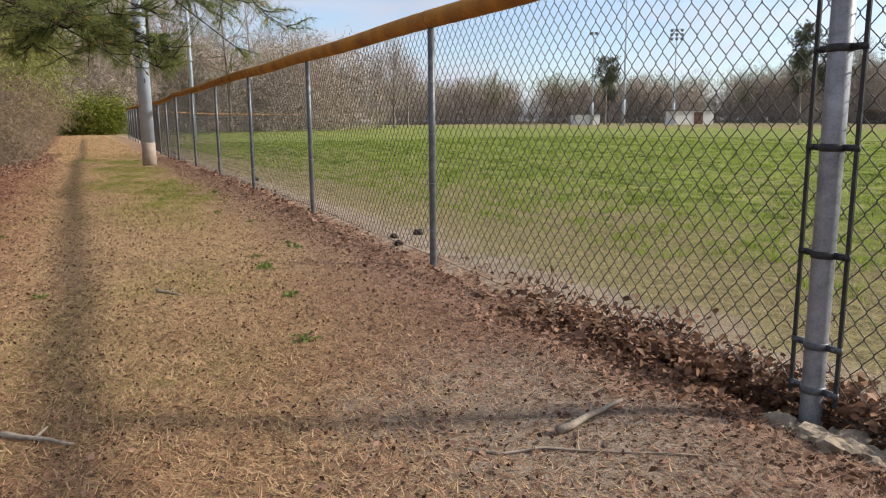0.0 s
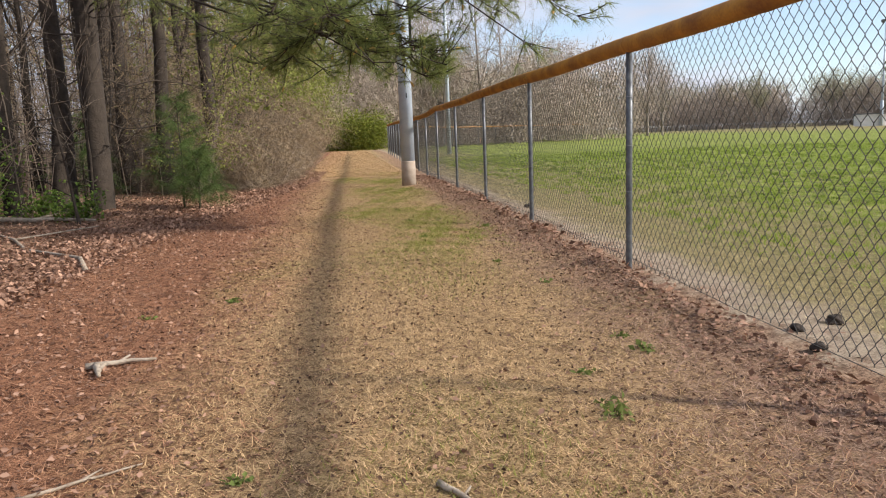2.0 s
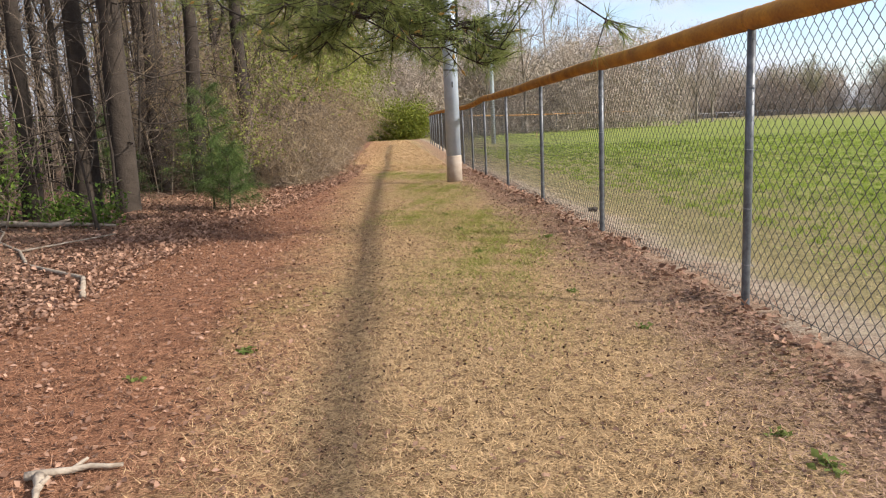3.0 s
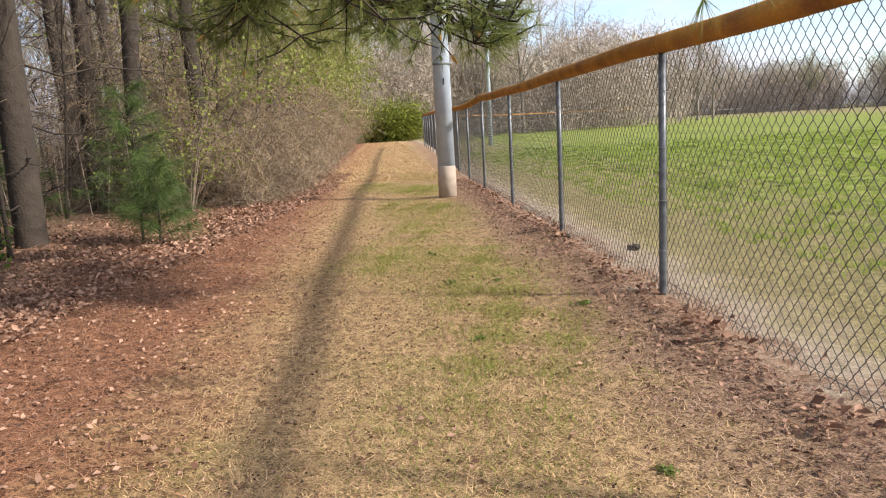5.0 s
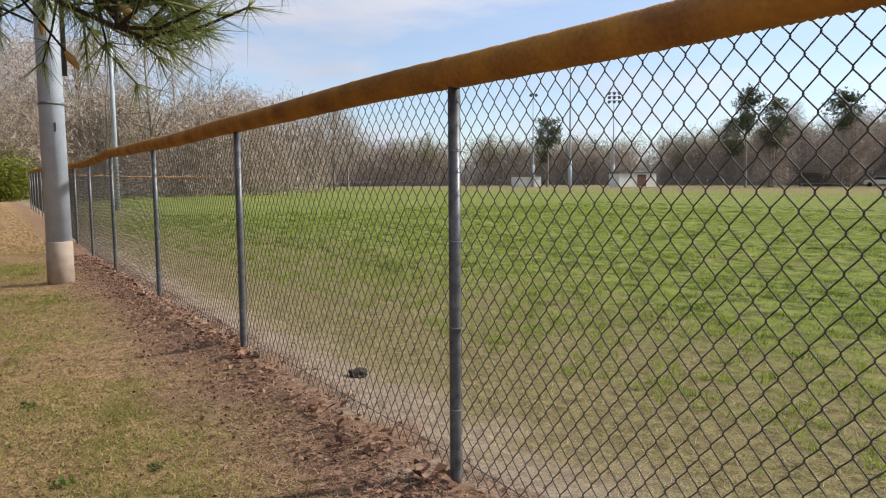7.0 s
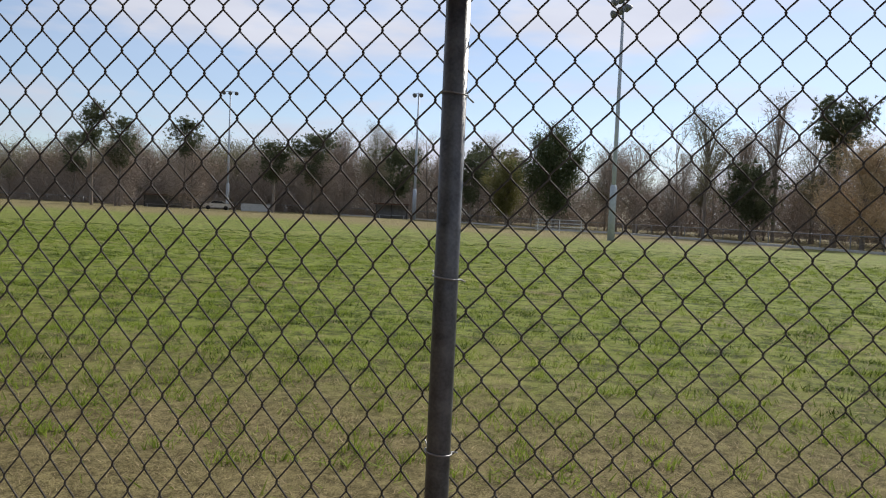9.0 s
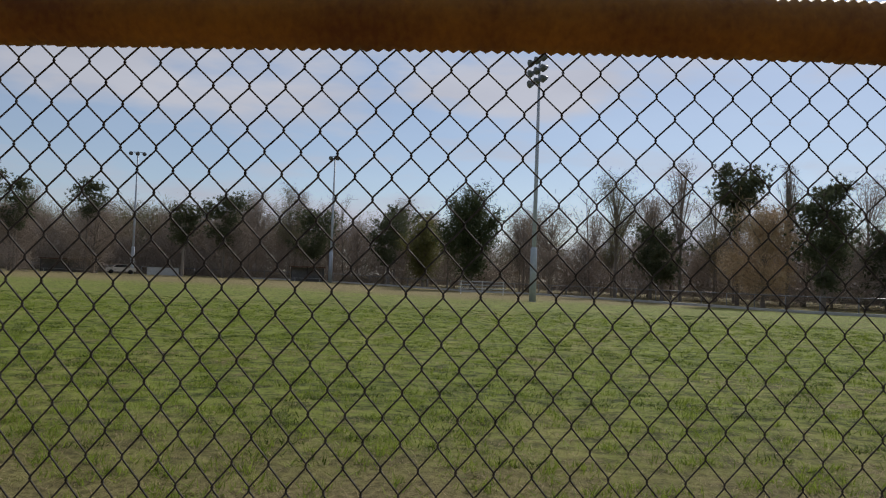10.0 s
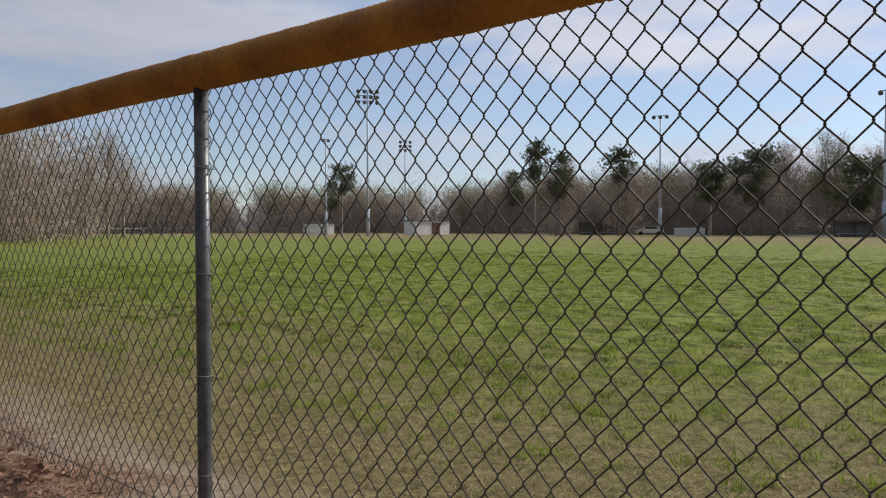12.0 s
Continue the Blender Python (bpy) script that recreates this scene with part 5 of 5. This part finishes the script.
def equipment_box(x, y, turn, w, h, label):
    t = thing("storage_box", label, "storage box", Matrix.Translation((x, y, 0)) @ Matrix.Rotation(turn, 4, "Z"))
    part("body", Build().box((-w / 2, -0.6, 0), (w / 2, 0.6, h)), M_ALU, t, smooth=False)
    part("lid", Build().box((-w / 2 - 0.06, -0.68, h), (w / 2 + 0.06, 0.68, h + 0.1)), M_ROOF, t, smooth=False)


equipment_box(112, 58.5, radians(-65), 4.6, 1.2, "low grey storage box by the far tree line")


def car(x, y, turn):
    t = thing("car", "white car parked below the far trees", "car", Matrix.Translation((x, y, 0)) @ Matrix.Rotation(turn, 4, "Z"))
    body = Build()
    prof = [(-2.1, 0.35), (-2.15, 0.75), (-1.9, 0.95), (-1.2, 1.0), (-0.7, 1.42), (0.8, 1.45), (1.5, 1.0), (2.05, 0.9), (2.15, 0.4)]
    for sy in (-0.85, 0.85):
        body.poly(*[(px, sy, pz) for px, pz in (prof if sy < 0 else prof[::-1])])
    for a, b in zip(prof, prof[1:] + prof[:1]):
        body.poly((a[0], -0.85, a[1]), (a[0], 0.85, a[1]), (b[0], 0.85, b[1]), (b[0], -0.85, b[1]))
    part("body", body, M_WHITE, t, smooth=False)
    part("window", Build().poly((-1.05, -0.856, 1.02), (1.35, -0.856, 1.02), (0.75, -0.856, 1.38), (-0.65, -0.856, 1.38)), M_TAG, t, smooth=False)
    for wx in (-1.35, 1.35):
        for wy in (-0.8, 0.8):
            part("wheel", Build().tube([(wx, wy - 0.1, 0.33), (wx, wy + 0.1, 0.33)], 0.33, 14, True), M_TAG, t)


car(109.5, 64.0, radians(-62))


def edge_fence():
    """Low wire fence round the far side of the field."""
    t = thing("low_fence", "low grey wire fence along the field's far edge", "fence")
    run = [(28, -27), (53, -15), (68, -9), (90, 2), (103, 22), (112, 45), (116, 75), (112, 110), (100, 140), (70, 150), (40, 140)]
    run = [Vector((x, y, 0)) for x, y in run]
    for a, b in zip(run, run[1:]):
        n = max(1, int((b - a).length / 3))
        for k in range(n):
            p, q = a.lerp(b, k / n), a.lerp(b, (k + 1) / n)
            p.z, q.z = ground_z(p.x, p.y), ground_z(q.x, q.y)
            part("post", Build().tube([(0, 0, 0), (0, 0, 1.25)], 0.045, 6, True), M_GALV_PALE, t).location = p
            part("top_rail", Build().tube([(0, 0, 1.22), (q - p + Vector((0, 0, 1.22))).to_tuple()], 0.04, 5), M_GALV_PALE, t).location = p
            w = Build()
            for j in range(10):
                w.tube([Vector((0, 0, 0.1 + 0.115 * j)), q - p + Vector((0, 0, 0.1 + 0.115 * j))], 0.009, 3)
            part("wire_mesh", w, M_WIRE, t).location = p


edge_fence()


def edge_kerb():
    """Pale kerb along the near foot of the far fence."""
    run = [(28, -26), (52.6, -14.2), (67.5, -8.2), (89.4, 2.8), (102.3, 22.2), (111.2, 45.2)]
    b = Build()
    for (x0, y0), (x1, y1) in zip(run, run[1:]):
        n = int(math.hypot(x1 - x0, y1 - y0) / 4)
        pts = [(x0 + (x1 - x0) * k / n, y0 + (y1 - y0) * k / n) for k in range(n + 1)]
        b.tube([(x, y, ground_z(x, y) + 0.08) for x, y in pts], 0.16, 4, True)
    tagged(new("kerb", b.mesh("kerb", M_KERB, False)), "pale concrete kerb along the far edge of the field", "kerb", kind="structure")


edge_kerb()


WEEDS = [(-0.75, 5.68), (-0.74, 4.26), (-0.72, 3.98), (-1.12, 3.69), (-1.15, 3.28), (-2.95, 5.76), (-3.42, 5.36), (-0.9, 6.66), (-1.17, 3.18),
         (-2.52, 2.87), (-1.21, 2.32), (-1.38, 1.4), (-1.35, 8.42), (-1.38, 10.02), (-0.57, 9.01), (-1.0, 9.96), (-1.43, 11.25)]
CLODS = [(0.19, 4.14), (0.46, 4.23), (0.39, 10.82), (0.1, 3.83), (-0.05, 11.6)]


def weed(x, y, size, seed):
    rng = np.random.default_rng(seed)
    t = thing("weed", "small bright green weed in dry grass", "weed", (x, y, ground_z(x, y)), "weeds on the path")
    n = 26
    pos = np.stack([rng.normal(0, size * 0.4, n), rng.normal(0, size * 0.4, n), rng.uniform(0.005, size * 0.25, n)], -1)
    v, f = leaf_quads(rng, pos, size * 0.6, 0.5)
    part("leaves", arrays_mesh("leaves", v, f, M_WEED), M_WEED, t)
    part("stem", Build().tube([(0, 0, -0.01), (0.005, 0, size * 0.3)], 0.002, 4), M_WEED, t)


for k, (x, y) in enumerate(WEEDS):
    weed(x, y, 0.045 + 0.012 * (k % 3), k)


def clod(x, y, r, seed):
    t = thing("dirt_clod", "dark clump of dirt and dead leaves", "dirt clod", (x, y, ground_z(x, y)))
    bm = bmesh.new()
    bmesh.ops.create_icosphere(bm, subdivisions=3, radius=r)
    for v in bm.verts:
        v.co *= 1 + 0.5 * noise.noise(v.co * 30 + Vector((seed * 5, 0, 0)))
        v.co.z *= 0.7
    me = bpy.data.meshes.new("clump")
    bm.to_mesh(me)
    bm.free()
    me.materials.append(M_BARK)
    part("clump", me, M_BARK, t).location = (0, 0, r * 0.4)


def caught_leaf(x, y, z):
    t = thing("caught_leaf", "curled brown dead leaf caught in the fence wire", "leaf", (x, y, z))
    part("blade", Build().poly((0, 0, 0.02), (0.012, 0.016, 0.0), (0.004, 0.022, -0.035)).poly((0, 0, 0.02), (0.004, 0.022, -0.035), (-0.010, 0.004, -0.03)), M_DEADLEAF, t, smooth=False)
    part("stalk", Build().tube([(0, 0, 0.02), (0.004, -0.012, 0.04), (0.0, -0.018, 0.055)], 0.0015, 4), M_STICK, t)
    part("lobe", Build().poly((0.002, 0.014, -0.03), (0.006, 0.022, -0.05), (0.0, 0.026, -0.075), (-0.004, 0.016, -0.055)), M_DEADLEAF, t, smooth=False)


caught_leaf(0.022, 12.39, 1.0)

for k, (x, y) in enumerate(CLODS):
    clod(x, y, 0.035 + 0.01 * (k % 3), k)
